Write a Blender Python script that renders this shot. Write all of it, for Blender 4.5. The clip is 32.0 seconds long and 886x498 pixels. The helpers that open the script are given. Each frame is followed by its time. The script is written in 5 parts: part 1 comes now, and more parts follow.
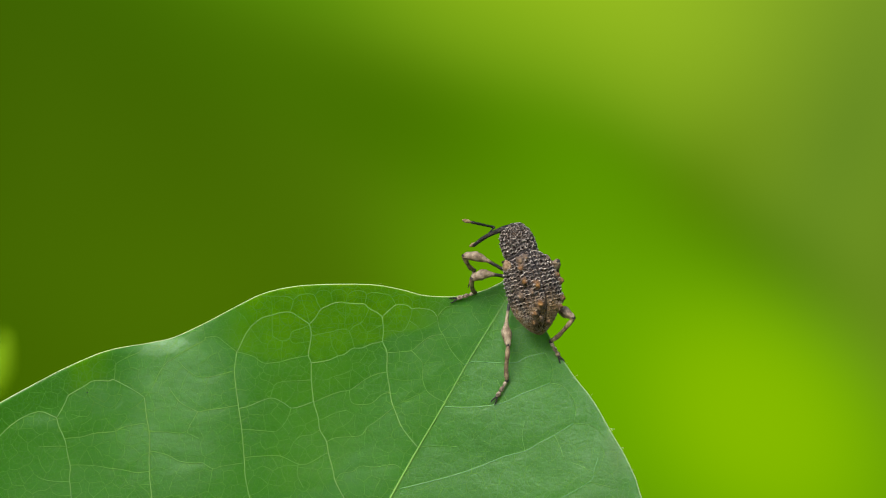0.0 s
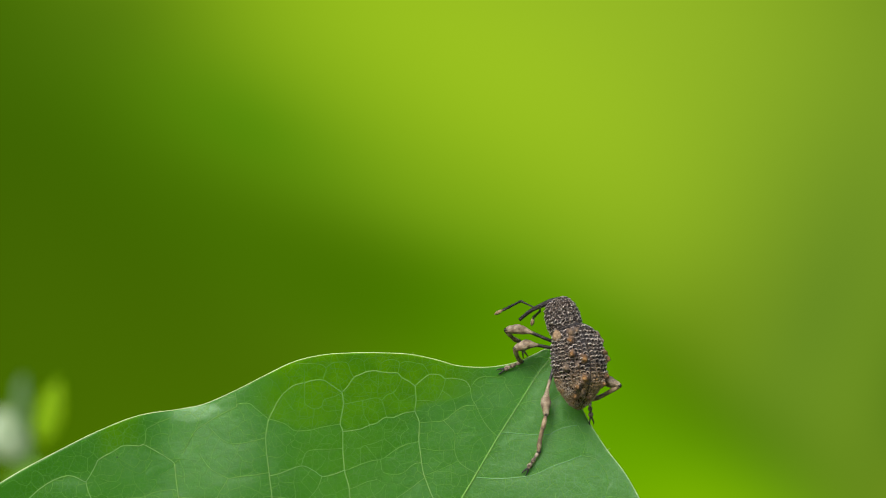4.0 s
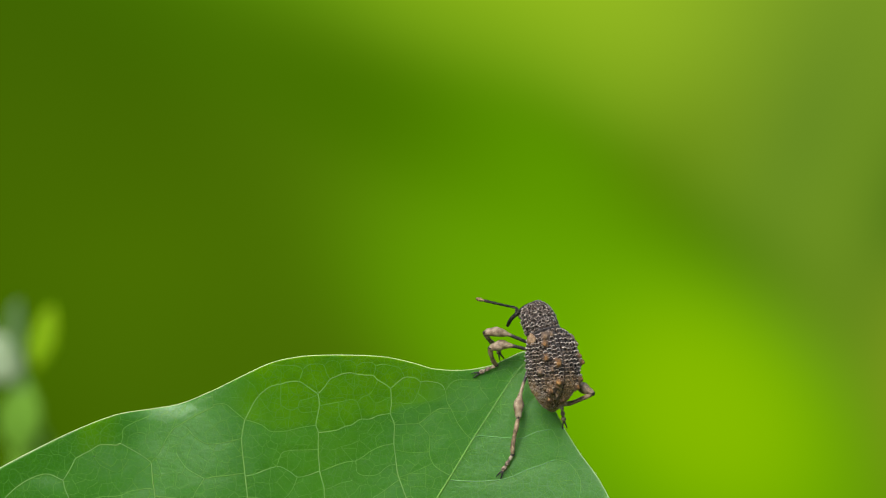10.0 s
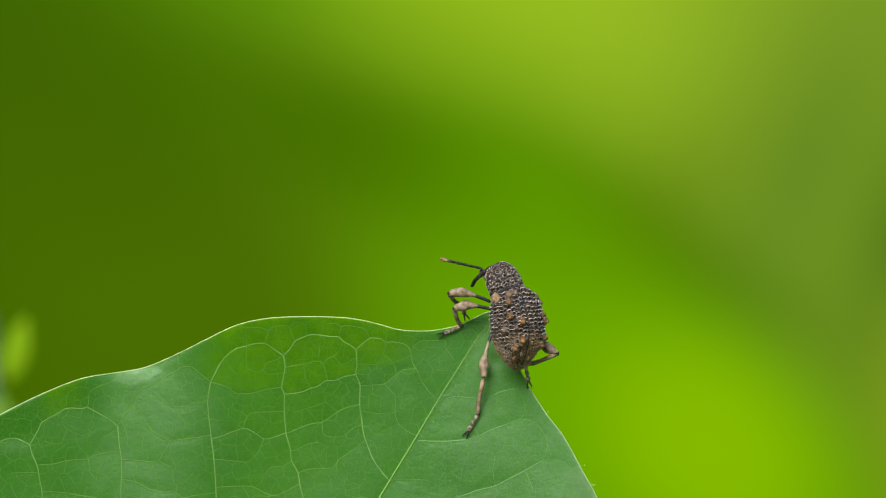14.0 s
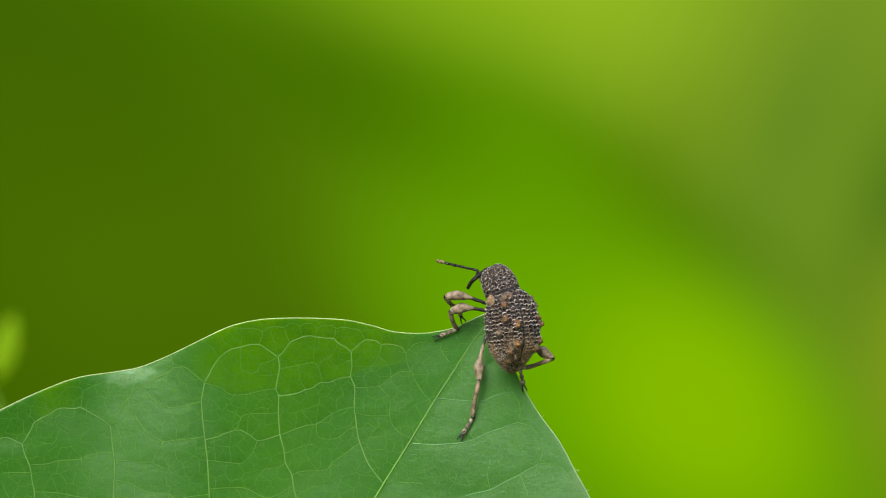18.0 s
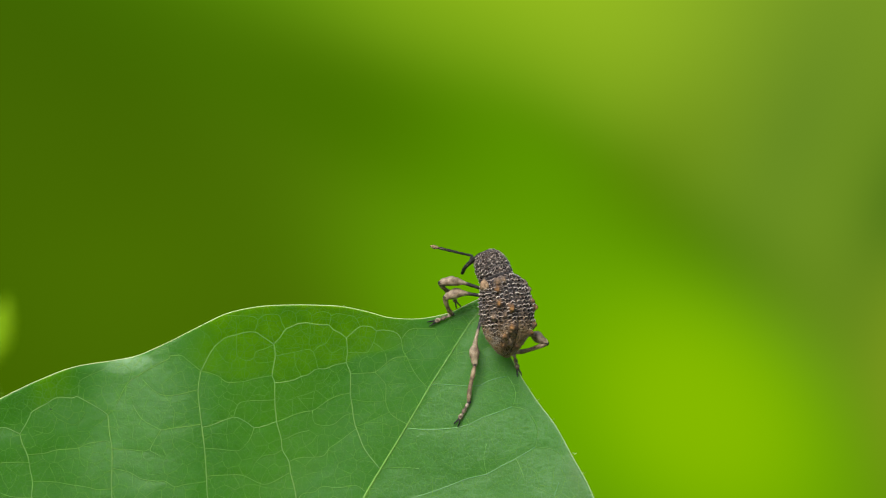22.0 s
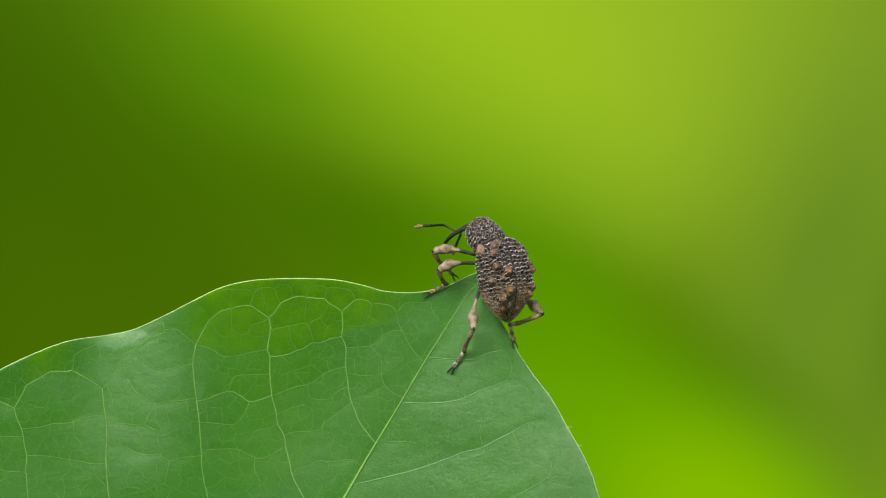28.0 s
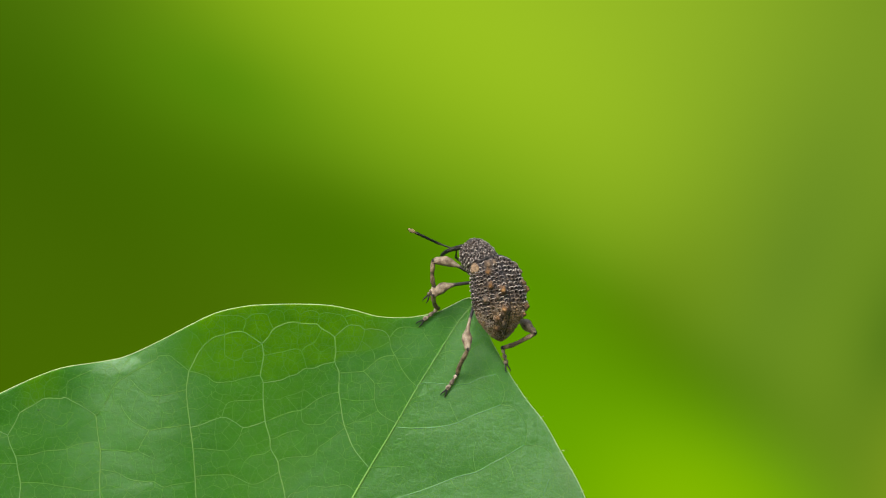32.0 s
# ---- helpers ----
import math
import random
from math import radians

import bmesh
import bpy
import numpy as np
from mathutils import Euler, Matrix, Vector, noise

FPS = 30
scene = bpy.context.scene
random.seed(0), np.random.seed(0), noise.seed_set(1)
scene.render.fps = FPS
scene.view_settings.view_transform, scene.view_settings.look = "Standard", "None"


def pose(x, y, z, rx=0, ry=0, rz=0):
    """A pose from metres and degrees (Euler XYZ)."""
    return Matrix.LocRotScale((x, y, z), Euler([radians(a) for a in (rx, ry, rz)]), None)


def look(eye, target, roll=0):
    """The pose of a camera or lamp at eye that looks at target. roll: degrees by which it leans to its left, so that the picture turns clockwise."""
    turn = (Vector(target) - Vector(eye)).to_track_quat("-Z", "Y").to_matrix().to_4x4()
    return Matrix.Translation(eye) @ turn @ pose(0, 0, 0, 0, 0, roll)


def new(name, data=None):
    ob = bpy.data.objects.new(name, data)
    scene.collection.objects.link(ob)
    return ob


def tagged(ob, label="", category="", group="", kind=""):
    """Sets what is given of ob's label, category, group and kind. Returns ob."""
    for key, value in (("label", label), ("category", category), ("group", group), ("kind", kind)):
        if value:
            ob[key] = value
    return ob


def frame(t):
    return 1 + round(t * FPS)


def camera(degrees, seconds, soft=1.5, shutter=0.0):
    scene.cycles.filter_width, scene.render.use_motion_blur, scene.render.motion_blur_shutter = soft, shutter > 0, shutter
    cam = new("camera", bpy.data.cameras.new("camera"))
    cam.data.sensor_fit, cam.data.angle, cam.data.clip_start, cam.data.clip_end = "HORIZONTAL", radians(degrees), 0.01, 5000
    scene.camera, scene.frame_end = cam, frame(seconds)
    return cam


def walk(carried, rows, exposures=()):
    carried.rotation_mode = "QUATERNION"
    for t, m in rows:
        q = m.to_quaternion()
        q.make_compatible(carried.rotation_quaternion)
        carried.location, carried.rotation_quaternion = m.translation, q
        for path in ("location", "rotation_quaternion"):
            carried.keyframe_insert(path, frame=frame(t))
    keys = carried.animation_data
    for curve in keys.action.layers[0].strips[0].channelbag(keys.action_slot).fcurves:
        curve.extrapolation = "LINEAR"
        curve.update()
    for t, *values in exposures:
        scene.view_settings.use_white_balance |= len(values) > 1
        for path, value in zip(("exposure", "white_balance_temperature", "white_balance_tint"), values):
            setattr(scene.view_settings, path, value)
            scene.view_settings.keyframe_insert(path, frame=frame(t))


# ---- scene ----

# ---------------------------------------------------------------- camera
from mathutils.bvhtree import BVHTree
from mathutils.geometry import delaunay_2d_cdt

U = 0.05e-3          # the drafting grid: twentieths of a millimetre at the leaf
DIST = 0.29776       # lens to leaf
HIGH = 0.9           # height of the leaf over the ground
cam = camera(15.0, 32.0, soft=1.0)
cam.data.dof.use_dof = True
cam.data.dof.focus_distance = 0.2945
cam.data.dof.aperture_fstop = 28.0
PATH = [
    (0.0, 0.00114, -0.29661, 0.91169, 0.825, -2.546, -0.602),
    (0.5, -0.00037, -0.29691, 0.90841, 0.947, -1.487, -0.456),
    (1.0, -0.00191, -0.29689, 0.90511, 0.506, -0.585, -0.036),
    (1.5, -0.00112, -0.29723, 0.90185, 0.337, 0.194, -0.700),
    (2.0, -0.00055, -0.29703, 0.89866, 0.271, 0.657, -0.528),
    (2.5, -0.00247, -0.29717, 0.89590, 0.159, 1.212, -0.189),
    (3.0, -0.00421, -0.29825, 0.89300, -0.040, 1.732, -0.581),
    (3.5, -0.00455, -0.29703, 0.89743, 0.099, 1.015, -0.308),
    (4.0, -0.00504, -0.29641, 0.90190, 0.214, 0.546, 0.401),
    (4.5, -0.00430, -0.29674, 0.90664, 0.254, -0.145, 0.129),
    (6.5, -0.00134, -0.29765, 0.91304, 0.374, -1.389, 0.293),
    (7.0, -0.00109, -0.29785, 0.91313, 0.428, -1.499, 0.406),
    (7.5, -0.00155, -0.29787, 0.91299, 0.365, -1.576, 0.055),
    (8.0, -0.00230, -0.29802, 0.91295, 0.157, -1.772, 0.261),
    (8.5, -0.00279, -0.29743, 0.91461, 0.214, -1.824, 0.740),
    (9.0, -0.00277, -0.29788, 0.91625, 0.257, -2.352, 0.498),
    (9.5, -0.00337, -0.29740, 0.91836, 0.124, -2.747, 0.621),
    (10.0, -0.00431, -0.29722, 0.92056, -0.036, -2.999, 1.088),
    (10.5, -0.00291, -0.29756, 0.91806, 0.037, -2.806, 0.705),
    (11.0, -0.00133, -0.29763, 0.91544, -0.032, -2.692, -0.159),
    (11.5, -0.00024, -0.29826, 0.91357, -0.050, -2.481, -0.253),
    (12.0, 0.00069, -0.29743, 0.91164, 0.115, -2.156, -0.178),
    (12.5, 0.00018, -0.29829, 0.91192, 0.019, -2.178, 0.118),
    (13.0, -0.00041, -0.29758, 0.91210, 0.030, -2.068, 0.333),
    (13.5, -0.00085, -0.29781, 0.91260, 0.076, -2.089, 0.802),
    (14.0, -0.00107, -0.29828, 0.91303, -0.032, -2.197, 0.536),
    (14.5, -0.00098, -0.29775, 0.91374, -0.101, -2.448, 0.250),
    (16.5, -0.00127, -0.29671, 0.91680, -0.212, -3.055, 0.597),
    (17.0, -0.00203, -0.29681, 0.91825, -0.219, -3.167, 1.127),
    (17.5, -0.00184, -0.29662, 0.91789, -0.146, -3.024, 1.047),
    (18.0, -0.00171, -0.29631, 0.91750, -0.218, -3.042, 1.030),
    (18.5, -0.00134, -0.29687, 0.91737, -0.341, -3.211, 0.731),
    (19.0, -0.00108, -0.29666, 0.91717, -0.405, -3.331, 0.476),
    (19.5, -0.00194, -0.29695, 0.91632, -0.507, -3.276, 0.587),
    (20.0, -0.00283, -0.29699, 0.91546, -0.530, -3.151, 0.734),
    (20.5, -0.00238, -0.29692, 0.91541, -0.432, -3.097, 0.619),
    (21.0, -0.00190, -0.29722, 0.91538, -0.389, -2.994, 0.529),
    (21.5, -0.00132, -0.29720, 0.91520, -0.286, -2.947, 0.381),
    (22.0, -0.00073, -0.29758, 0.91501, -0.134, -2.793, 0.351),
    (22.5, -0.00067, -0.29762, 0.91445, -0.014, -2.632, 0.502),
    (23.0, -0.00067, -0.29682, 0.91384, 0.095, -2.576, 0.779),
    (23.5, -0.00076, -0.29695, 0.91202, -0.039, -2.348, 0.609),
    (24.0, -0.00084, -0.29714, 0.91023, -0.087, -2.198, 0.458),
    (24.5, -0.00099, -0.29726, 0.90971, -0.047, -2.249, 0.679),
    (25.0, -0.00110, -0.29701, 0.90913, -0.108, -2.135, 0.621),
    (25.5, 0.00015, -0.29738, 0.90734, -0.022, -1.833, 0.166),
    (27.5, 0.00126, -0.29757, 0.90134, 0.219, -0.692, 0.099),
    (28.0, 0.00180, -0.29734, 0.90023, 0.278, -0.388, 0.251),
    (28.5, 0.00146, -0.29753, 0.90032, 0.129, -0.268, 0.073),
    (29.0, 0.00101, -0.29718, 0.90046, 0.042, -0.207, -0.090),
    (29.5, 0.00051, -0.29766, 0.90025, 0.082, -0.072, -0.061),
    (30.0, 0.00001, -0.29781, 0.89999, 0.002, 0.004, 0.029),
    (30.5, 0.00055, -0.29762, 0.90015, -0.071, -0.014, -0.248),
    (31.0, 0.00102, -0.29745, 0.90038, -0.057, 0.052, -0.246),
    (31.5, 0.00077, -0.29785, 0.90090, -0.104, 0.082, -0.266),
    (32.0, 0.00044, -0.29787, 0.90148, -0.116, -0.205, -0.060),
]


def stand(x, y, z, yaw, pitch, roll):
    """A camera pose from its place, its turn to the left, upwards and its lean."""
    return Matrix.Translation((x, y, z)) @ Euler((radians(90 + pitch), 0, radians(yaw))).to_matrix().to_4x4() @ pose(0, 0, 0, 0, 0, roll)


walk(cam, [(t, stand(*row)) for t, *row in PATH])

# ---------------------------------------------------------------- light
world = bpy.data.worlds.new("sky")
scene.world = world
world.use_nodes = True
sky = world.node_tree.nodes.new("ShaderNodeTexSky")
sky.sky_type, sky.sun_disc = "NISHITA", False
sky.air_density, sky.dust_density, sky.ozone_density = 1.0, 3.0, 0.6
sky.sun_elevation, sky.sun_rotation = radians(44), radians(203)
background = world.node_tree.nodes["Background"]
background.inputs["Strength"].default_value = 0.15
world.node_tree.links.new(sky.outputs[0], background.inputs["Color"])
sun_data = bpy.data.lights.new("sun", "SUN")
sun_data.energy, sun_data.angle, sun_data.color = 4.1, radians(32), (1.0, 0.985, 0.95)
sun = new("sun", sun_data)
sun.matrix_world = look((-0.80, -1.90, HIGH + 2.0), (0, 0, HIGH))
scene.view_settings.exposure = 0.0


# ---------------------------------------------------------------- small tools
def at(gx, gy, depth=0.0):
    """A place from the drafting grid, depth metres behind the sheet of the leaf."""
    k = U * (DIST + depth) / DIST
    return Vector(((gx - 784) * k, depth, HIGH + (441 - gy) * k))


def part(name, mesh, material, parent=None, label=""):
    """Links a mesh as one object, under a thing or a part."""
    ob = new(name, mesh)
    if material:
        mesh.materials.clear()
        mesh.materials.append(material)
    ob.parent = parent
    if label:
        ob["label"] = label
    return ob


def thing(name, label, category, m=None, group="", kind=""):
    ob = new(name)
    ob.empty_display_size = 0.01
    if m is not None:
        ob.matrix_world = m
    return tagged(ob, label, category, group, kind)


def mesh_of(name, verts, faces, smooth=True):
    me = bpy.data.meshes.new(name)
    me.from_pydata([tuple(v) for v in verts], [], faces)
    if smooth:
        me.polygons.foreach_set("use_smooth", [True] * len(me.polygons))
    me.update()
    return me


def grid_mesh(name, pts, wrap=False, caps=False):
    """A skin over an array of points, rows by columns; wrap joins the last column to the first."""
    nu, nv = pts.shape[:2]
    i, j = np.meshgrid(np.arange(nu - 1), np.arange(nv if wrap else nv - 1), indexing="ij")
    j2 = (j + 1) % nv
    quads = np.stack([i * nv + j, (i + 1) * nv + j, (i + 1) * nv + j2, i * nv + j2], -1).reshape(-1, 4).tolist()
    if caps:
        quads += [list(range(nv)), [(nu - 1) * nv + k for k in range(nv)][::-1]]
    return mesh_of(name, pts.reshape(-1, 3), quads)


def smooth_line(points, steps=8):
    """A Catmull-Rom line through a few points."""
    p = np.array(points, float)
    p = np.vstack([2 * p[0] - p[1], p, 2 * p[-1] - p[-2]])
    out = []
    for k in range(1, len(p) - 2):
        for u in np.linspace(0, 1, steps, endpoint=False):
            a, b, c, d = p[k - 1:k + 3]
            out.append(0.5 * (2 * b + (c - a) * u + (2 * a - 5 * b + 4 * c - d) * u * u + (3 * b - a - 3 * c + d) * u ** 3))
    out.append(p[-2])
    return np.array(out)


def curve_value(x, table):
    """A smooth curve through (x, value) pairs."""
    xs, ys = np.array(table, float).T
    slope = np.gradient(ys, xs)
    x = np.clip(x, xs[0], xs[-1])
    k = np.clip(np.searchsorted(xs, x) - 1, 0, len(xs) - 2)
    h = xs[k + 1] - xs[k]
    u = (x - xs[k]) / h
    return (ys[k] * (1 + 2 * u) * (1 - u) ** 2 + slope[k] * h * u * (1 - u) ** 2
            + ys[k + 1] * u * u * (3 - 2 * u) - slope[k + 1] * h * u * u * (1 - u))


def tube(name, line, radii, sides=8, flat=1.0, jitter=0.0, seed=1):
    """A closed tube along a line; flat squeezes it."""
    line = np.array(line, float)
    n = len(line)
    radii = np.interp(np.linspace(0, 1, n), np.linspace(0, 1, len(radii)), radii)
    rnd = np.random.RandomState(seed)
    tang = np.gradient(line, axis=0)
    tang /= np.linalg.norm(tang, axis=1)[:, None] + 1e-12
    up = np.array([0.31, -0.9, 0.3])
    rows = []
    for k in range(n):
        a = np.cross(tang[k], up)
        a /= np.linalg.norm(a)
        b = np.cross(a, tang[k])
        ang = np.linspace(0, 2 * np.pi, sides, endpoint=False)
        r = radii[k] * (1 + jitter * rnd.uniform(-1, 1, sides))
        rows.append(line[k] + (r * np.cos(ang))[:, None] * a + (r * flat * np.sin(ang))[:, None] * b)
    return grid_mesh(name, np.array(rows), wrap=True, caps=True)


MM = 1e-3


def dome(name, radius, height, lean, seed, pointed=0.0):
    """A knob with an uneven skin, its base at the origin; pointed 1 makes it a blunt cone with a flared foot."""
    rnd = np.random.RandomState(seed)
    rows = []
    for u in np.linspace(0, 1, 13):
        r = radius * (0.04 + math.cos(u * math.pi / 2) ** 0.9 * (1.06 - 0.36 * math.sin(math.pi * u)))
        z = height * (math.sin(u * math.pi / 2) * 1.25 - 0.25)
        rc = radius * (0.03 + 0.70 * (1 - u) ** 0.62 + 0.25 * (1 - u) ** 5)
        zc = height * (1.35 * u - 0.2)
        r, z = r + (rc - r) * pointed, z + (zc - z) * pointed
        ang = np.linspace(0, 2 * np.pi, 18, endpoint=False)
        wob = 1 + (0.16 + 0.45 * pointed) * np.array([noise.noise((2.2 * math.cos(a), 2.2 * math.sin(a), 3.0 * u + 7.0 * seed)) for a in ang]) + 0.09 * rnd.uniform(-1, 1, 18)
        rows.append(np.stack([r * wob * np.cos(ang), r * wob * np.sin(ang) - lean * height * u * u, np.full(18, z) + 0.05 * height * rnd.uniform(-1, 1, 18)], -1))
    return grid_mesh(name, np.array(rows) * MM, wrap=True, caps=True)


# ---------------------------------------------------------------- materials
def material(name, rough=0.5, spec=0.5):
    ma = bpy.data.materials.new(name)
    ma.use_nodes = True
    bsdf = ma.node_tree.nodes["Principled BSDF"]
    bsdf.inputs["Roughness"].default_value = rough
    bsdf.inputs["Specular IOR Level"].default_value = spec
    return ma, ma.node_tree, bsdf


def link(nt, a, b):
    nt.links.new(a, b)


def coords(nt, scale):
    tc = nt.nodes.new("ShaderNodeTexCoord")
    mp = nt.nodes.new("ShaderNodeMapping")
    mp.inputs["Scale"].default_value = (scale, scale, scale) if isinstance(scale, (int, float)) else scale
    link(nt, tc.outputs["Object"], mp.inputs["Vector"])
    return mp.outputs[0]


def noise_tex(nt, vec, scale, detail=3.0, rough=0.55):
    n = nt.nodes.new("ShaderNodeTexNoise")
    n.inputs["Scale"].default_value, n.inputs["Detail"].default_value, n.inputs["Roughness"].default_value = scale, detail, rough
    link(nt, vec, n.inputs["Vector"])
    return n.outputs["Fac"]


def ramp(nt, fac, *stops):
    r = nt.nodes.new("ShaderNodeValToRGB")
    while len(r.color_ramp.elements) < len(stops):
        r.color_ramp.elements.new(0.5)
    for e, (pos, c) in zip(r.color_ramp.elements, stops):
        e.position, e.color = pos, (*(c if isinstance(c, tuple) else (c, c, c)), 1)
    link(nt, fac, r.inputs["Fac"])
    return r.outputs["Color"]


def mix(nt, fac, a, b, blend="MIX"):
    m = nt.nodes.new("ShaderNodeMix")
    m.data_type, m.blend_type = "RGBA", blend
    for sock, v in ((m.inputs[0], fac), (m.inputs[6], a), (m.inputs[7], b)):
        if hasattr(v, "is_linked"):
            link(nt, v, sock)
        else:
            sock.default_value = (*v, 1) if isinstance(v, tuple) else v
    return m.outputs[2]


def maths(nt, op, a, b=None, c=None):
    m = nt.nodes.new("ShaderNodeMath")
    m.operation = op
    for sock, v in zip(m.inputs, (a, b, c)):
        if v is None:
            continue
        if hasattr(v, "is_linked"):
            link(nt, v, sock)
        else:
            sock.default_value = v
    return m.outputs[0]


def bump(nt, bsdf, height, distance, strength=1.0):
    b = nt.nodes.new("ShaderNodeBump")
    b.inputs["Distance"].default_value, b.inputs["Strength"].default_value = distance, strength
    link(nt, height, b.inputs["Height"])
    link(nt, b.outputs[0], bsdf.inputs["Normal"])


def s2l(r, g, b):
    """Linear colour from display values of 0 to 255."""
    return tuple(((v / 255 + 0.055) / 1.055) ** 2.4 if v > 10 else v / 255 / 12.92 for v in (r, g, b))


def cells(nt, vec, scale, feature="DISTANCE_TO_EDGE"):
    v = nt.nodes.new("ShaderNodeTexVoronoi")
    v.voronoi_dimensions, v.feature = "2D", feature
    v.inputs["Scale"].default_value = scale
    link(nt, vec, v.inputs["Vector"])
    return v.outputs["Distance"]


def flat_coords(nt, warp=0.35):
    """Millimetres on the leaf's sheet, slightly warped."""
    tc = nt.nodes.new("ShaderNodeTexCoord")
    sep = nt.nodes.new("ShaderNodeSeparateXYZ")
    link(nt, tc.outputs["Object"], sep.inputs[0])
    com = nt.nodes.new("ShaderNodeCombineXYZ")
    link(nt, maths(nt, "MULTIPLY", sep.outputs[0], 1000.0), com.inputs[0])
    link(nt, maths(nt, "MULTIPLY", sep.outputs[2], 1000.0), com.inputs[1])
    n = nt.nodes.new("ShaderNodeTexNoise")
    n.inputs["Scale"].default_value, n.inputs["Detail"].default_value = 0.9, 2.0
    link(nt, com.outputs[0], n.inputs["Vector"])
    add = nt.nodes.new("ShaderNodeVectorMath")
    add.operation = "MULTIPLY_ADD"
    link(nt, n.outputs["Color"], add.inputs[0])
    add.inputs[1].default_value = (warp, warp, warp)
    link(nt, com.outputs[0], add.inputs[2])
    return add.outputs[0]


def stretched(nt, vec, scale):
    mp = nt.nodes.new("ShaderNodeMapping")
    mp.inputs["Scale"].default_value = scale
    link(nt, vec, mp.inputs["Vector"])
    return mp.outputs[0]


def blade_material():
    """Green blade: finest net of veins, granular skin, patchy gloss, painted sheen and backlit arches."""
    ma, nt, bsdf = material("leaf_blade", 0.42, 0.30)
    vec = flat_coords(nt, 0.28)
    fine, finest = cells(nt, vec, 1.5), cells(nt, vec, 3.2)
    broad = noise_tex(nt, vec, 0.10, 3.0)
    mott = noise_tex(nt, vec, 1.6, 4.0)
    fade = ramp(nt, noise_tex(nt, vec, 0.3, 2.0), (0.35, 0.35), (0.6, 1.0))
    lines = maths(nt, "MAXIMUM", maths(nt, "MULTIPLY", ramp_value(nt, fine, 0.075, 0.02), 0.34), maths(nt, "MULTIPLY", ramp_value(nt, finest, 0.10, 0.03), 0.16))
    lines = maths(nt, "MULTIPLY", lines, fade)
    base = ramp(nt, broad, (0.3, (0.017, 0.116, 0.0016)), (0.7, (0.028, 0.152, 0.0030)))
    base = mix(nt, maths(nt, "MULTIPLY", mott, 0.35), base, (0.036, 0.165, 0.003))
    # yellow of light showing through, painted into the arches under the rim
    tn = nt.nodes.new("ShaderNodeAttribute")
    tn.attribute_name = "backlit"
    backlit = maths(nt, "MULTIPLY", tn.outputs["Fac"], ramp(nt, noise_tex(nt, vec, 0.45, 3.0), (0.3, 0.62), (0.6, 0.95)))
    deep = maths(nt, "POWER", backlit, 1.8)
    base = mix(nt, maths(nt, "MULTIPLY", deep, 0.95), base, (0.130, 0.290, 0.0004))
    col = mix(nt, maths(nt, "MULTIPLY", lines, 0.7), base, (0.13, 0.30, 0.03))
    stain = maths(nt, "MULTIPLY", blob(nt, coords(nt, 1000.0), 8.4, -14.6, 1.5, 2.2, 20), noise_tex(nt, vec, 2.5, 3.0))
    col = mix(nt, maths(nt, "MULTIPLY", stain, 0.5), col, (0.22, 0.20, 0.13))
    # pale sky sheen painted in, broken by creases that run across the blade
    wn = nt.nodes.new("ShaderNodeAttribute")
    wn.attribute_name = "sheen"
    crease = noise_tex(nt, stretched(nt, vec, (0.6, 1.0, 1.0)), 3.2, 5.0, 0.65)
    painted_sheen = maths(nt, "MULTIPLY", maths(nt, "ADD", wn.outputs["Fac"], 0.06), ramp(nt, crease, (0.34, 0.25), (0.66, 1.0)))
    col = mix(nt, maths(nt, "MINIMUM", maths(nt, "MULTIPLY", painted_sheen, 0.62), 0.9), col, (0.205, 0.375, 0.175))
    link(nt, col, bsdf.inputs["Base Color"])
    # the zones painted as backlit also lose their gloss
    link(nt, maths(nt, "MULTIPLY_ADD", backlit, -0.33, 0.29), bsdf.inputs["Specular IOR Level"])
    sheen = noise_tex(nt, vec, 0.16, 5.0, 0.6)
    link(nt, ramp(nt, sheen, (0.3, 0.27), (0.7, 0.44)), bsdf.inputs["Roughness"])
    grain, pores = noise_tex(nt, vec, 2.2, 3.0, 0.6), noise_tex(nt, vec, 7.0, 2.0, 0.6)
    height = maths(nt, "ADD", maths(nt, "MULTIPLY", grain, 1.0), maths(nt, "MULTIPLY", pores, 0.5))
    height = maths(nt, "ADD", height, maths(nt, "MULTIPLY", maths(nt, "MINIMUM", fine, 0.15), 0.7))
    height = maths(nt, "ADD", height, maths(nt, "MULTIPLY", crease, 0.8))
    bump(nt, bsdf, height, 0.000055, 1.0)
    trans = nt.nodes.new("ShaderNodeBsdfTranslucent")
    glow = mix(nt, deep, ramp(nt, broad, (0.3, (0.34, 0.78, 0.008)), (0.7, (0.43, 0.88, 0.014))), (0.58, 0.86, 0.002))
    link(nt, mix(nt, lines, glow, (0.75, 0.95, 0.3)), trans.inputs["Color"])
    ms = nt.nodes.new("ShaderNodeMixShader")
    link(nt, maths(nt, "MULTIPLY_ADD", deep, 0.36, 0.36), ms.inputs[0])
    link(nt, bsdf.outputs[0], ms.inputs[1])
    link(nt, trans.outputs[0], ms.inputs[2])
    link(nt, ms.outputs[0], nt.nodes["Material Output"].inputs["Surface"])
    return ma


def ramp_value(nt, fac, high, low):
    """1 under low, 0 over high."""
    m = nt.nodes.new("ShaderNodeMapRange")
    m.interpolation_type = "SMOOTHSTEP"
    for k, v in zip((1, 2, 3, 4), (low, high, 1.0, 0.0)):
        m.inputs[k].default_value = v
    link(nt, fac, m.inputs[0])
    return m.outputs[0]


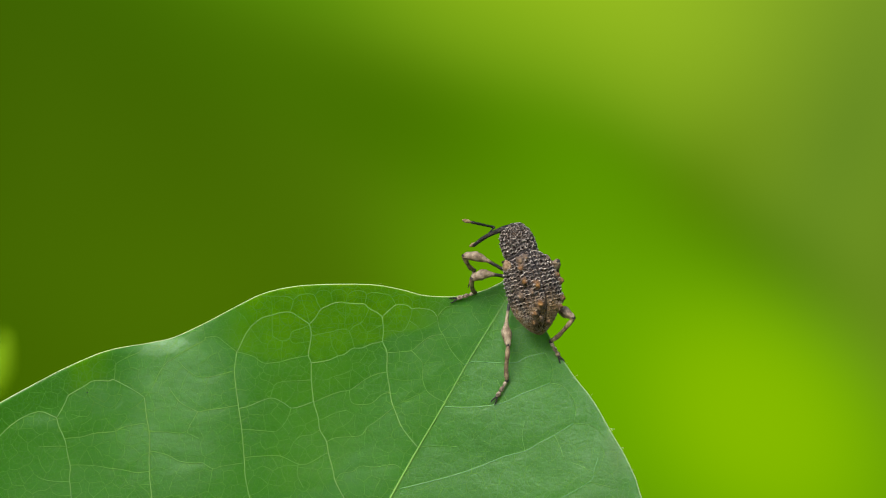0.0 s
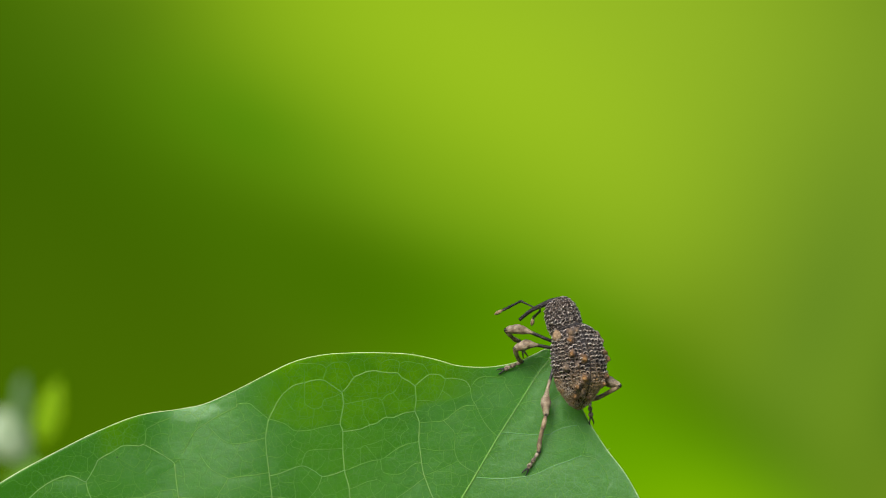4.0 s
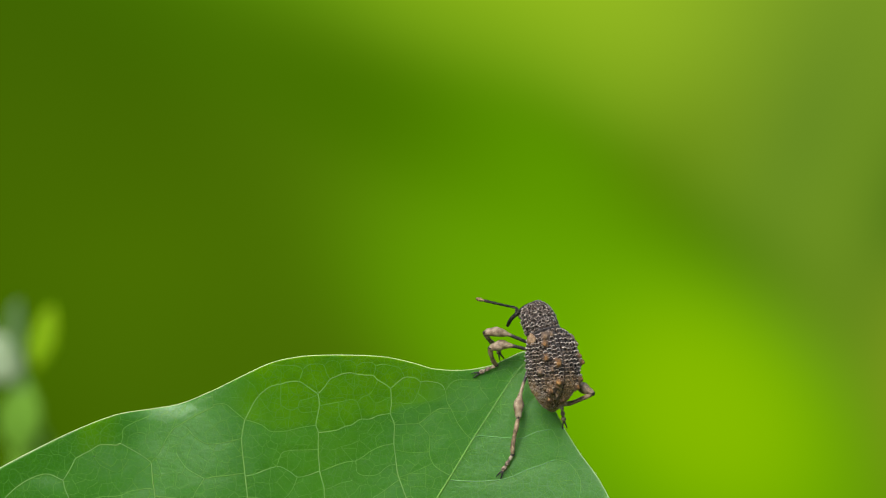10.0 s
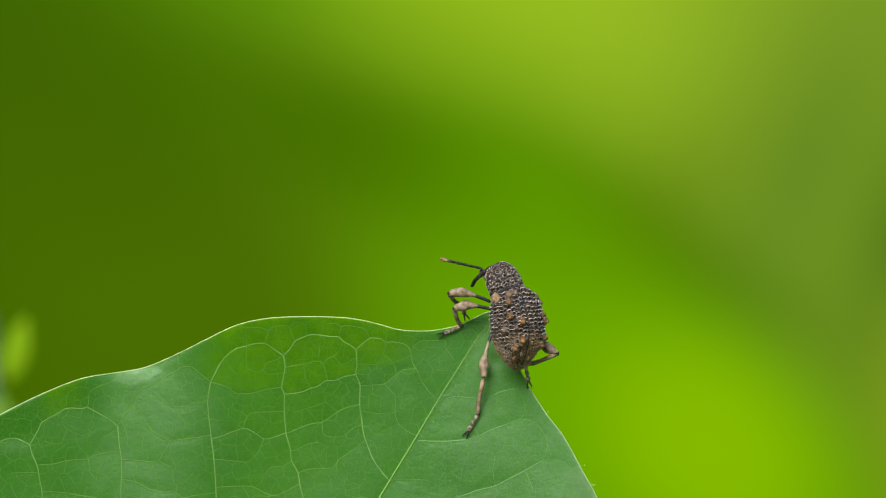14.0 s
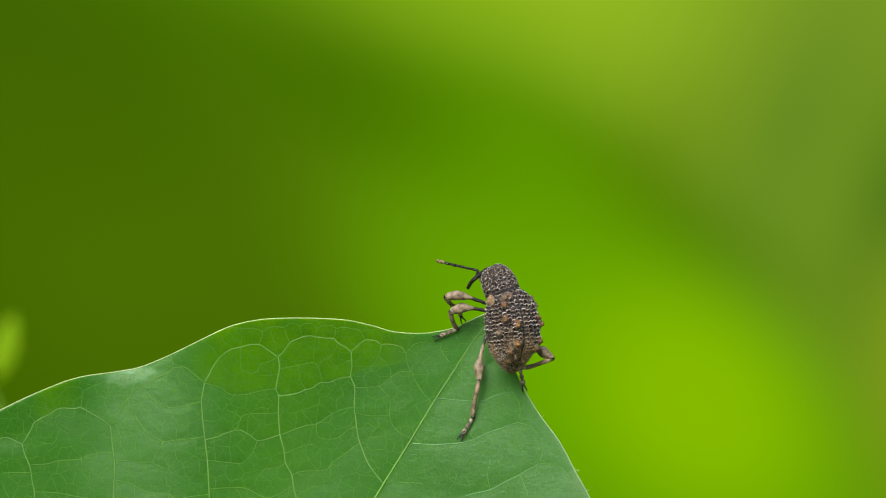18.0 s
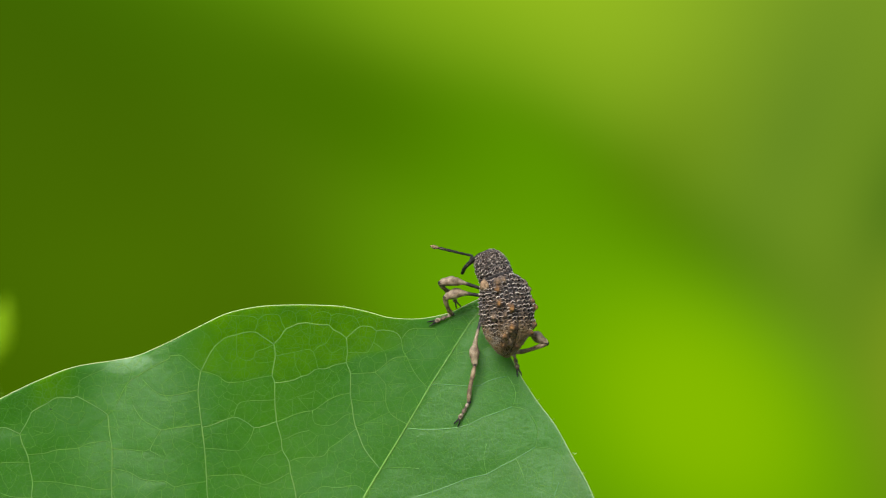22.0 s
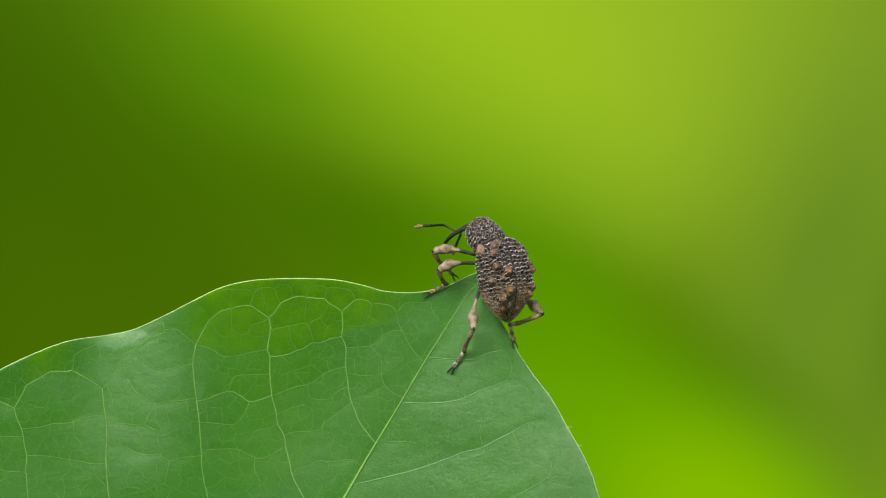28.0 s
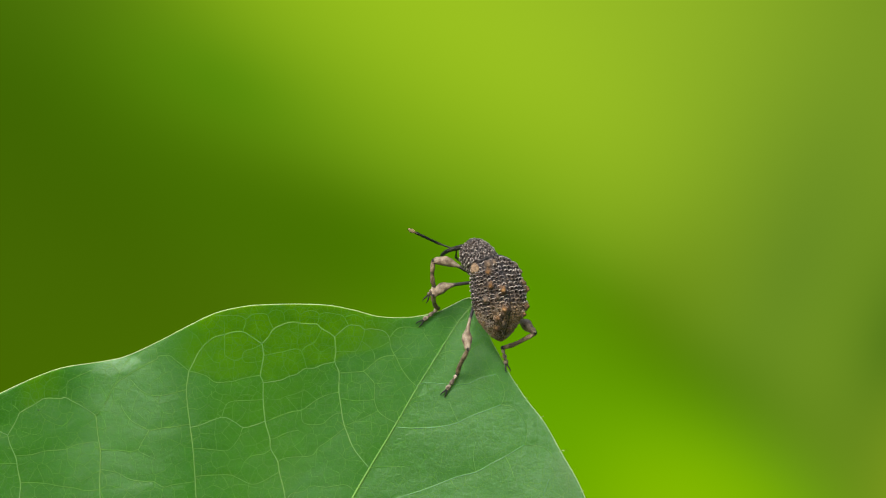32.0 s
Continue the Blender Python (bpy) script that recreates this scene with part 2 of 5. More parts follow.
def plain_leafy(name, dark, light, scale=400.0, rough=0.5, translucent=0.0, spec=0.5, through_it=None):
    ma, nt, bsdf = material(name, rough, spec)
    vec = coords(nt, 1.0)
    n = noise_tex(nt, vec, scale)
    col = ramp(nt, n, (0.3, dark), (0.7, light))
    link(nt, col, bsdf.inputs["Base Color"])
    bump(nt, bsdf, noise_tex(nt, vec, scale * 6), 0.00004, 0.6)
    if translucent:
        trans = nt.nodes.new("ShaderNodeBsdfTranslucent")
        if through_it:
            trans.inputs["Color"].default_value = (*through_it, 1)
        else:
            link(nt, col, trans.inputs["Color"])
        ms = nt.nodes.new("ShaderNodeMixShader")
        ms.inputs[0].default_value = translucent
        link(nt, bsdf.outputs[0], ms.inputs[1])
        link(nt, trans.outputs[0], ms.inputs[2])
        link(nt, ms.outputs[0], nt.nodes["Material Output"].inputs["Surface"])
    return ma


def shell_material(name, brown):
    """Dark cuticle with shade painted into its pits, pale crusted crests and rusty patches."""
    ma, nt, bsdf = material(name, 0.5, 0.6)
    at_node = nt.nodes.new("ShaderNodeAttribute")
    at_node.attribute_name = "crest"
    crest = at_node.outputs["Fac"]
    vec = coords(nt, 1000.0)
    n1, n2, n3 = noise_tex(nt, vec, 0.7), noise_tex(nt, vec, 3.5, 4.0), noise_tex(nt, vec, 12.0, 3.0)
    # pits blackened as in shade, grey-brown cuticle, ridges pale with crust and painted shine
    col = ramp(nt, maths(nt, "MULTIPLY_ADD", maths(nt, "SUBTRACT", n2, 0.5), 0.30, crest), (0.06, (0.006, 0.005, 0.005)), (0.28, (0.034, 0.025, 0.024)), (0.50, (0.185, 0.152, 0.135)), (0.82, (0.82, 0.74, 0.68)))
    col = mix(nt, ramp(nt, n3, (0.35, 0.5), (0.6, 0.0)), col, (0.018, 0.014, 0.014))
    sep = nt.nodes.new("ShaderNodeSeparateXYZ")
    link(nt, vec, sep.inputs[0])
    rear = ramp_value(nt, sep.outputs[1], -2.6, -5.0)
    rust = maths(nt, "MULTIPLY", maths(nt, "MULTIPLY_ADD", rear, 0.9, brown), ramp(nt, n1, (0.35, 0.25), (0.6, 1.0)))
    col = mix(nt, rust, col, mix(nt, crest, (0.034, 0.019, 0.009), (0.42, 0.27, 0.125)))
    link(nt, col, bsdf.inputs["Base Color"])
    link(nt, ramp(nt, n2, (0.3, 0.15), (0.7, 0.40)), bsdf.inputs["Roughness"])
    bump(nt, bsdf, n3, 0.00014, 1.0)
    return ma


def mottled(name, a, b, c, scale=2.5, rough=0.5, foot=None):
    """Three tones by a noise; foot is a darker tone round the base of a knob."""
    ma, nt, bsdf = material(name, rough, 0.45)
    vec = coords(nt, 1000.0)
    n = noise_tex(nt, vec, scale, 4.0, 0.6)
    col = ramp(nt, n, (0.32, a), (0.5, b), (0.68, c))
    if foot:
        sep = nt.nodes.new("ShaderNodeSeparateXYZ")
        link(nt, vec, sep.inputs[0])
        col = mix(nt, ramp_value(nt, maths(nt, "MULTIPLY_ADD", n, -0.25, sep.outputs[2]), 0.12, -0.06), col, foot)
    link(nt, col, bsdf.inputs["Base Color"])
    bump(nt, bsdf, noise_tex(nt, vec, scale * 3), 0.00013, 1.0)
    return ma


def femur_material(name, dark_end):
    """Black towards the body, tan and mottled beyond dark_end mm."""
    ma, nt, bsdf = material(name, 0.45, 0.5)
    vec = coords(nt, 1000.0)
    sep = nt.nodes.new("ShaderNodeSeparateXYZ")
    link(nt, vec, sep.inputs[0])
    n = noise_tex(nt, vec, 2.0, 5.0, 0.6)
    tan = ramp(nt, n, (0.30, (0.040, 0.025, 0.014)), (0.42, (0.18, 0.125, 0.072)), (0.62, (0.375, 0.295, 0.20)))
    edge = maths(nt, "ADD", sep.outputs[1], maths(nt, "MULTIPLY", n, 1.0))
    link(nt, mix(nt, ramp_value(nt, edge, dark_end + 0.7, dark_end + 0.3), tan, (0.022, 0.018, 0.016)), bsdf.inputs["Base Color"])
    bump(nt, bsdf, noise_tex(nt, vec, 8.0), 0.00010, 0.9)
    return ma


def blob(nt, vec, x, z, rx, rz, turn=0.0, firm=1.0):
    """A soft round patch round (x, z); the firmer, the steeper its border."""
    mp = nt.nodes.new("ShaderNodeMapping")
    mp.vector_type = "TEXTURE"
    mp.inputs["Location"].default_value = (x, 0, z)
    mp.inputs["Rotation"].default_value = (0, radians(turn), 0)
    mp.inputs["Scale"].default_value = (rx, 1e6, rz)
    link(nt, vec, mp.inputs["Vector"])
    ln = nt.nodes.new("ShaderNodeVectorMath")
    ln.operation = "DOT_PRODUCT"
    link(nt, mp.outputs[0], ln.inputs[0])
    link(nt, mp.outputs[0], ln.inputs[1])
    return maths(nt, "EXPONENT", maths(nt, "MULTIPLY", maths(nt, "POWER", ln.outputs["Value"], firm), -1.0))


FAR = 3.0
# blurred light and dark of far foliage, painted as soft patches
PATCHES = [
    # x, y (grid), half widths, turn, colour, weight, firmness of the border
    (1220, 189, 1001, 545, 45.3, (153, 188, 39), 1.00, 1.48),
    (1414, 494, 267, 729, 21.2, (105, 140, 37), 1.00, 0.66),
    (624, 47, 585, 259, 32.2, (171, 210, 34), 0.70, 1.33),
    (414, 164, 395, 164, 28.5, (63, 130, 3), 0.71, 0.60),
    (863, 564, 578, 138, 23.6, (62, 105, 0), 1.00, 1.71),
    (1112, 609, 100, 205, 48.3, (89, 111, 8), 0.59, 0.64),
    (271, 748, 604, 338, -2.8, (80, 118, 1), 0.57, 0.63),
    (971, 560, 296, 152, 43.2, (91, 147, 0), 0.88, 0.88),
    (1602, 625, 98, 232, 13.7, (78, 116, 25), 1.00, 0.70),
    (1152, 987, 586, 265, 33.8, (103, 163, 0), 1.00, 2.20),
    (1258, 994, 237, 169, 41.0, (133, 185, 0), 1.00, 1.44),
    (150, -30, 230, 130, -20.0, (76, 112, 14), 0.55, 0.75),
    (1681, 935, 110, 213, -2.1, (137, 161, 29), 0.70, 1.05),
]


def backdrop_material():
    ma, nt, bsdf = material("glowing_foliage", 0.9, 0.1)
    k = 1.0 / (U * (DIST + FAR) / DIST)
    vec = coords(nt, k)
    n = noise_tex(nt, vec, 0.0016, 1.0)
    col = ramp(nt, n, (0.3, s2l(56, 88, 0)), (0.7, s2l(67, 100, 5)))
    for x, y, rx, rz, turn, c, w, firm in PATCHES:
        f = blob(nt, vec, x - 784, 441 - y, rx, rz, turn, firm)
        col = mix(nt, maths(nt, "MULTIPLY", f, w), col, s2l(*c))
    # the sheet glows in its painted colours instead of taking the sun
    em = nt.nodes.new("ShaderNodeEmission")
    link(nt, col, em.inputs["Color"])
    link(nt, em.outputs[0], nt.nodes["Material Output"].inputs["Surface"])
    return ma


def grass_material():
    ma, nt, bsdf = material("grass", 0.9, 0.2)
    vec = coords(nt, 1.0)
    link(nt, ramp(nt, noise_tex(nt, vec, 6.0, 5.0), (0.35, (0.03, 0.05, 0.015)), (0.65, (0.07, 0.12, 0.03))), bsdf.inputs["Base Color"])
    return ma


BLADE = blade_material()
VEIN = plain_leafy("vein", (0.17, 0.35, 0.06), (0.26, 0.43, 0.11), 300.0, 0.6, 0.42, 0.2, (0.78, 0.95, 0.38))
LESSER = plain_leafy("lesser_vein", (0.10, 0.27, 0.030), (0.16, 0.335, 0.058), 300.0, 0.55, 0.45, 0.2, (0.70, 0.94, 0.18))
NET = plain_leafy("small_vein", (0.064, 0.225, 0.014), (0.098, 0.27, 0.028), 300.0, 0.55, 0.45, 0.2, (0.62, 0.93, 0.12))
FINE_NET = plain_leafy("finest_vein", (0.040, 0.178, 0.006), (0.060, 0.208, 0.012), 300.0, 0.55, 0.45, 0.2, (0.55, 0.92, 0.06))
MIDRIB = plain_leafy("midrib", (0.108, 0.265, 0.024), (0.165, 0.335, 0.042), 300.0, 0.5)
SOFT_VEIN = plain_leafy("soft_vein", (0.085, 0.26, 0.045), (0.14, 0.32, 0.085), 300.0, 0.5)
RIM = plain_leafy("rim", (0.40, 0.54, 0.17), (0.57, 0.66, 0.30), 250.0, 0.35, 0.3)
SOFT_RIM = plain_leafy("soft_rim", (0.22, 0.38, 0.12), (0.36, 0.47, 0.24), 250.0, 0.5, 0.2, 0.3)
STEM = plain_leafy("stem", (0.05, 0.12, 0.03), (0.09, 0.18, 0.05), 120.0, 0.55)
SPRIG_LIME = plain_leafy("young_leaf", (0.19, 0.38, 0.002), (0.31, 0.50, 0.003), 60.0, 0.7, 0.45, 0.15)
# sky reflected on this leaf is put into its pale colour
SPRIG_PALE = plain_leafy("pale_leaf", (0.23, 0.31, 0.17), (0.37, 0.45, 0.28), 60.0, 0.4)
SPRIG_GREEN = plain_leafy("old_leaf", (0.09, 0.22, 0.02), (0.15, 0.32, 0.02), 60.0, 0.7, 0.3, 0.2)
SHELL = shell_material("elytra", 0.33)
NECK = shell_material("pronotum", 0.22)
RUST = mottled("rusty_tubercle", (0.06, 0.028, 0.010), (0.25, 0.12, 0.032), (0.45, 0.265, 0.10), 5.0, 0.4, (0.13, 0.075, 0.038))
CREAM = mottled("pale_tubercle", (0.15, 0.09, 0.045), (0.27, 0.175, 0.092), (0.38, 0.265, 0.155), 4.0, 0.4)
BUFF = mottled("buff_tubercle", (0.06, 0.036, 0.02), (0.23, 0.15, 0.078), (0.42, 0.30, 0.17), 5.0, 0.4, (0.13, 0.09, 0.06))
BLACK = mottled("black_cuticle", (0.007, 0.006, 0.005), (0.017, 0.013, 0.011), (0.045, 0.033, 0.026), 4.0, 0.38)
FEMUR = femur_material("femur", 2.05)
HIND_FEMUR = femur_material("hind_femur", 2.0)
TIBIA = mottled("tibia", (0.055, 0.034, 0.020), (0.22, 0.145, 0.085), (0.44, 0.32, 0.205), 1.8)
TARSUS = mottled("tarsus", (0.018, 0.013, 0.010), (0.17, 0.12, 0.078), (0.46, 0.37, 0.27), 3.8)
CLUB = mottled("antenna_club", (0.13, 0.08, 0.035), (0.25, 0.17, 0.08), (0.34, 0.25, 0.13), 4.0)

# ---------------------------------------------------------------- surroundings
ground = part("ground", mesh_of("ground", [(-400, -400, 0), (400, -400, 0), (400, 400, 0), (-400, 400, 0)], [(0, 1, 2, 3)], False), grass_material())
tagged(ground, "green grassy ground under the plants", "ground", kind="structure")


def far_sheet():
    """A gently bowed, glowing sheet painted as distant greenery behind the plant."""
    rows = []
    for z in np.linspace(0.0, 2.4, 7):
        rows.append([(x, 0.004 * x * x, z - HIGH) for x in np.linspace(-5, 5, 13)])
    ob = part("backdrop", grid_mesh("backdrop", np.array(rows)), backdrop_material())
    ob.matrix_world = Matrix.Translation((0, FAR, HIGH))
    return tagged(ob, "glowing backdrop painted as distant sunlit green foliage, far out of focus", "foliage", kind="structure")


far_sheet()


# ---------------------------------------------------------------- the leaf
TILT = math.tan(radians(8))
LEFT_EDGE = smooth_line([(868, 518), (845, 521), (818, 534), (790, 546), (742, 554.5), (690, 552.5), (650, 542), (605, 533), (555, 530.5),
                         (500, 531), (450, 535), (400, 547), (350, 571), (300, 597), (245, 622), (200, 632), (130, 643), (70, 665), (0, 699),
                         (-110, 760), (-230, 845), (-350, 970), (-440, 1130), (-480, 1330), (-470, 1560), (-400, 1790), (-280, 2000), (-120, 2190), (60, 2300)], 12)
RIGHT_EDGE = smooth_line([(868, 518), (872, 545), (885, 585), (906, 625), (921, 653), (935, 675), (952, 700), (978, 733), (995, 760), (1013, 793), (1027, 817), (1040, 840), (1053, 868), (1061, 890), (1085, 980),
                          (1097, 1110), (1090, 1270), (1050, 1450), (980, 1640), (880, 1820), (740, 1990), (560, 2140), (340, 2250), (60, 2300)], 12)
MID = smooth_line([(868, 518), (832, 562), (795, 620), (757, 681), (717, 750), (675, 820), (638, 884), (560, 1025), (470, 1200), (380, 1400), (290, 1620), (200, 1860), (120, 2090), (60, 2300)], 12)


BAY = LEFT_EDGE[:int(np.argmin(LEFT_EDGE[:, 0]))][::-1]


def resample(line, s):
    d = np.r_[0, np.cumsum(np.linalg.norm(np.diff(line, axis=0), axis=1))]
    return np.stack([np.interp(s * d[-1], d, line[:, k]) for k in (0, 1)], -1)


# veins as lines on the sheet, each with its half width: laterals and their arches first
VEINS = [
    ([(673, 819), (661, 805), (644, 781), (633, 753), (628, 736), (623, 707), (620, 685), (621, 652), (613, 632), (615, 614), (613, 588)], 1.9),
    ([(613, 588), (602, 580), (590, 573), (582, 566), (568, 565), (549, 563), (540, 562), (527, 564), (516, 568), (505, 574), (496, 587), (484, 600)], 1.6),
    ([(613, 588), (625, 577), (635, 569), (644, 567), (657, 569), (666, 575), (678, 574), (693, 576), (704, 581), (710, 590)], 1.2),
    ([(590, 970), (556, 930), (528, 882), (522, 856), (515, 829), (511, 808), (500, 787), (498, 767), (490, 740), (488, 726), (486, 699), (486, 669), (482, 656), (484, 640), (487, 620), (484, 600)], 2.1),
    ([(484, 600), (465, 587), (450, 579), (429, 580), (418, 584), (400, 588), (388, 597), (379, 605), (370, 618), (362, 635), (355, 648)], 1.6),
    ([(500, 1140), (440, 1060), (392, 960), (369, 880), (366, 836), (362, 784), (357, 743), (352, 709), (350, 681), (355, 648)], 1.9),
    ([(355, 648), (332, 630), (320, 621), (299, 622), (297, 627), (268, 642), (251, 652), (241, 659), (229, 667), (216, 685), (203, 712), (190, 727)], 1.1),
    ([(420, 1310), (330, 1200), (250, 1060), (208, 940), (199, 882), (197, 849), (198, 822), (198, 794), (196, 779), (193, 760), (190, 727)], 1.8),
    ([(190, 727), (181, 720), (162, 708), (137, 695), (127, 697), (100, 696), (84, 706), (57, 721), (52, 730), (45, 743), (34, 761)], 1.4),
    ([(340, 1500), (220, 1340), (120, 1150), (66, 960), (56, 882), (55, 870), (56, 846), (52, 822), (48, 800), (38, 777), (34, 761)], 1.8),
    ([(34, 761), (0, 750), (-50, 775), (-110, 840)], 1.2),
    ([(757, 675), (743, 661), (731, 644), (721, 623), (714, 611), (710, 590)], 1.1),
    ([(710, 590), (722, 575), (738, 571), (760, 571), (771, 573), (772, 584), (788, 606)], 0.8),
    # cross veins
    ([(355, 648), (369, 651), (386, 657), (400, 667), (417, 668), (429, 667), (451, 661), (482, 656)], 1.1),
    ([(486, 669), (503, 667), (520, 664), (534, 657), (546, 654), (561, 644), (577, 643), (592, 637), (613, 632)], 1.2),
    ([(357, 748), (376, 743), (413, 730), (434, 738), (450, 748), (470, 744), (490, 737)], 1.2),
    ([(491, 738), (520, 726), (537, 720), (553, 718), (568, 709), (582, 699), (602, 690), (620, 686)], 1.1),
    ([(486, 699), (451, 701), (431, 702), (420, 709), (413, 730)], 0.9), ([(420, 709), (410, 700), (397, 696), (394, 683)], 0.6),
    ([(450, 748), (441, 770), (424, 789), (400, 788), (376, 785), (362, 785)], 0.9),
    ([(500, 787), (486, 795), (465, 798), (450, 812)], 0.8), ([(497, 768), (506, 768), (527, 758), (547, 753)], 0.8),
    ([(513, 808), (523, 803), (537, 801), (571, 799), (584, 784), (599, 774), (626, 753), (633, 750)], 0.9),
    ([(553, 718), (557, 739), (575, 744), (592, 741), (609, 727), (625, 722)], 0.7),
    ([(366, 835), (382, 833), (419, 832), (437, 836), (461, 847), (480, 846), (513, 828)], 1.0), ([(461, 847), (460, 867), (470, 890)], 0.7),
    ([(528, 876), (537, 865), (558, 861), (571, 852), (596, 854), (630, 850), (647, 860)], 0.8),
    ([(357, 742), (326, 747), (299, 751), (284, 753), (265, 743), (251, 734), (241, 721), (234, 709)], 0.9), ([(284, 753), (266, 786), (275, 794), (285, 800)], 0.7),
    ([(198, 787), (227, 788), (254, 790), (266, 786)], 0.9),
    ([(198, 822), (216, 825), (234, 831), (251, 840), (275, 844), (292, 843), (309, 853), (326, 849), (364, 844)], 0.9), ([(309, 853), (304, 877), (300, 900)], 0.6),
    ([(350, 681), (330, 686), (299, 692), (282, 690), (265, 678), (252, 664)], 0.9),
    ([(48, 798), (79, 795), (103, 789), (137, 786), (155, 778), (186, 773), (194, 776)], 0.9), ([(139, 786), (141, 808), (150, 820)], 0.5),
    ([(56, 846), (69, 845), (100, 847), (120, 851), (151, 855), (172, 860), (197, 858)], 0.9),
    ([(0, 813), (45, 812), (52, 815)], 0.8), ([(0, 867), (21, 873), (55, 875)], 0.8),
    ([(84, 706), (90, 719), (100, 733), (113, 740), (131, 745), (141, 737), (150, 722)], 0.6), ([(100, 733), (91, 757), (77, 760), (60, 755)], 0.5),
    ([(190, 727), (179, 740), (165, 748)], 0.6),
    ([(621, 652), (644, 651), (664, 649), (678, 637), (685, 632), (700, 623), (721, 621)], 0.9),
    ([(664, 649), (676, 661), (683, 672), (683, 699), (690, 719), (702, 730), (721, 740)], 0.9), ([(683, 672), (704, 669), (716, 668)], 0.5), ([(690, 719), (674, 727), (650, 738), (631, 745)], 0.6),
    ([(622, 697), (650, 701), (683, 699)], 0.6),
    # small loops outside and inside the arches
    ([(418, 584), (418, 565), (416, 552)], 0.6), ([(401, 550), (431, 550), (446, 551), (455, 557), (453, 568), (450, 579)], 0.7),
    ([(455, 557), (468, 548), (484, 546), (494, 549), (498, 561), (505, 574)], 0.8), ([(494, 549), (503, 541), (515, 541), (522, 547), (525, 562)], 0.6),
    ([(522, 547), (529, 540), (541, 539), (551, 549), (549, 563)], 0.6), ([(551, 549), (563, 542), (578, 542), (585, 549), (582, 566)], 0.7),
    ([(585, 549), (596, 545), (611, 547), (623, 549), (630, 554), (638, 568)], 0.7), ([(630, 554), (645, 549), (657, 552), (666, 560), (667, 575)], 0.5),
    ([(667, 562), (678, 558), (685, 570)], 0.4), ([(388, 597), (391, 580), (385, 570), (378, 566)], 0.5), ([(484, 600), (480, 580), (474, 565), (470, 549)], 0.4),
    ([(418, 584), (418, 611), (420, 621), (436, 629), (448, 625), (453, 614), (470, 608), (484, 601)], 0.7), ([(420, 621), (412, 632), (400, 632), (391, 623), (379, 605)], 0.6),
    ([(448, 625), (455, 633), (472, 633), (485, 630)], 0.6), ([(436, 629), (433, 649), (434, 666)], 0.5),
    ([(487, 621), (506, 617), (520, 615), (540, 610), (554, 614), (563, 643)], 0.8), ([(554, 614), (563, 604), (574, 600), (582, 590), (590, 573)], 0.8),
    ([(574, 600), (587, 615), (602, 608), (614, 603)], 0.6), ([(587, 615), (586, 626), (578, 642)], 0.5), ([(549, 563), (548, 582), (546, 606)], 0.5), ([(520, 615), (522, 633), (524, 641), (534, 656)], 0.5),
    ([(666, 575), (661, 596), (650, 613), (632, 613), (615, 614)], 0.7), ([(661, 596), (680, 611), (685, 632)], 0.7), ([(680, 611), (692, 606), (709, 597)], 0.5),
    ([(137, 695), (139, 680), (140, 669), (151, 660), (182, 647)], 0.7), ([(100, 696), (98, 680), (103, 668), (119, 659), (137, 661), (140, 669)], 0.6),
    ([(84, 706), (77, 697), (72, 688), (60, 683)], 0.6), ([(57, 721), (48, 712), (38, 704)], 0.6), ([(299, 622), (296, 602)], 0.5), ([(379, 605), (370, 588), (362, 581)], 0.5),
    # the half beyond the midrib
    ([(721, 748), (760, 750), (801, 747), (832, 739), (853, 729), (881, 719), (908, 708)], 1.0), ([(908, 708), (913, 690), (910, 672), (900, 655)], 0.6), ([(908, 708), (932, 714), (949, 736), (953, 755), (950, 779)], 0.6),
    ([(640, 893), (700, 879), (750, 865), (791, 851), (829, 836), (863, 827), (888, 813), (915, 800), (949, 779)], 1.2), ([(949, 779), (985, 784), (1004, 805)], 0.6), ([(915, 800), (925, 820), (932, 843)], 0.5),
    ([(673, 819), (709, 817), (743, 819)], 0.6), ([(757, 675), (772, 669), (795, 671), (846, 672), (860, 666), (877, 659), (898, 655)], 0.8), ([(620, 1000), (800, 960), (912, 917), (977, 882), (984, 864), (992, 840)], 1.0), ([(984, 864), (945, 848)], 0.5), ([(977, 882), (1020, 893)], 0.6),
    ([(795, 620), (820, 612), (850, 612), (870, 600)], 0.6), ([(832, 739), (822, 720), (815, 702)], 0.4), ([(863, 827), (858, 800), (862, 775)], 0.4),
]


def unsteady(line, seed, amount):
    """The line with a small wander, its ends kept."""
    rnd = np.random.RandomState(seed)
    n = len(line)
    k = max(3, n // 3)
    wander = np.stack([np.interp(np.arange(n), np.linspace(0, n - 1, k), rnd.uniform(-1, 1, k)) for _ in (0, 1)], -1)
    return line + amount * wander * np.sin(np.linspace(0, np.pi, n))[:, None] ** 0.5


VEIN_LINES = [(unsteady(smooth_line(p, 4), 100 + k, 0.7), w) for k, (p, w) in enumerate(VEINS)]
ALL_SEGS = np.vstack([np.hstack([l[:-1], l[1:], np.full((len(l) - 1, 1), w)]) for l, w in VEIN_LINES]
                     + [np.hstack([MID[:-1], MID[1:], np.full((len(MID) - 1, 1), 3.2)])])


GROOVE = 0.06e-3


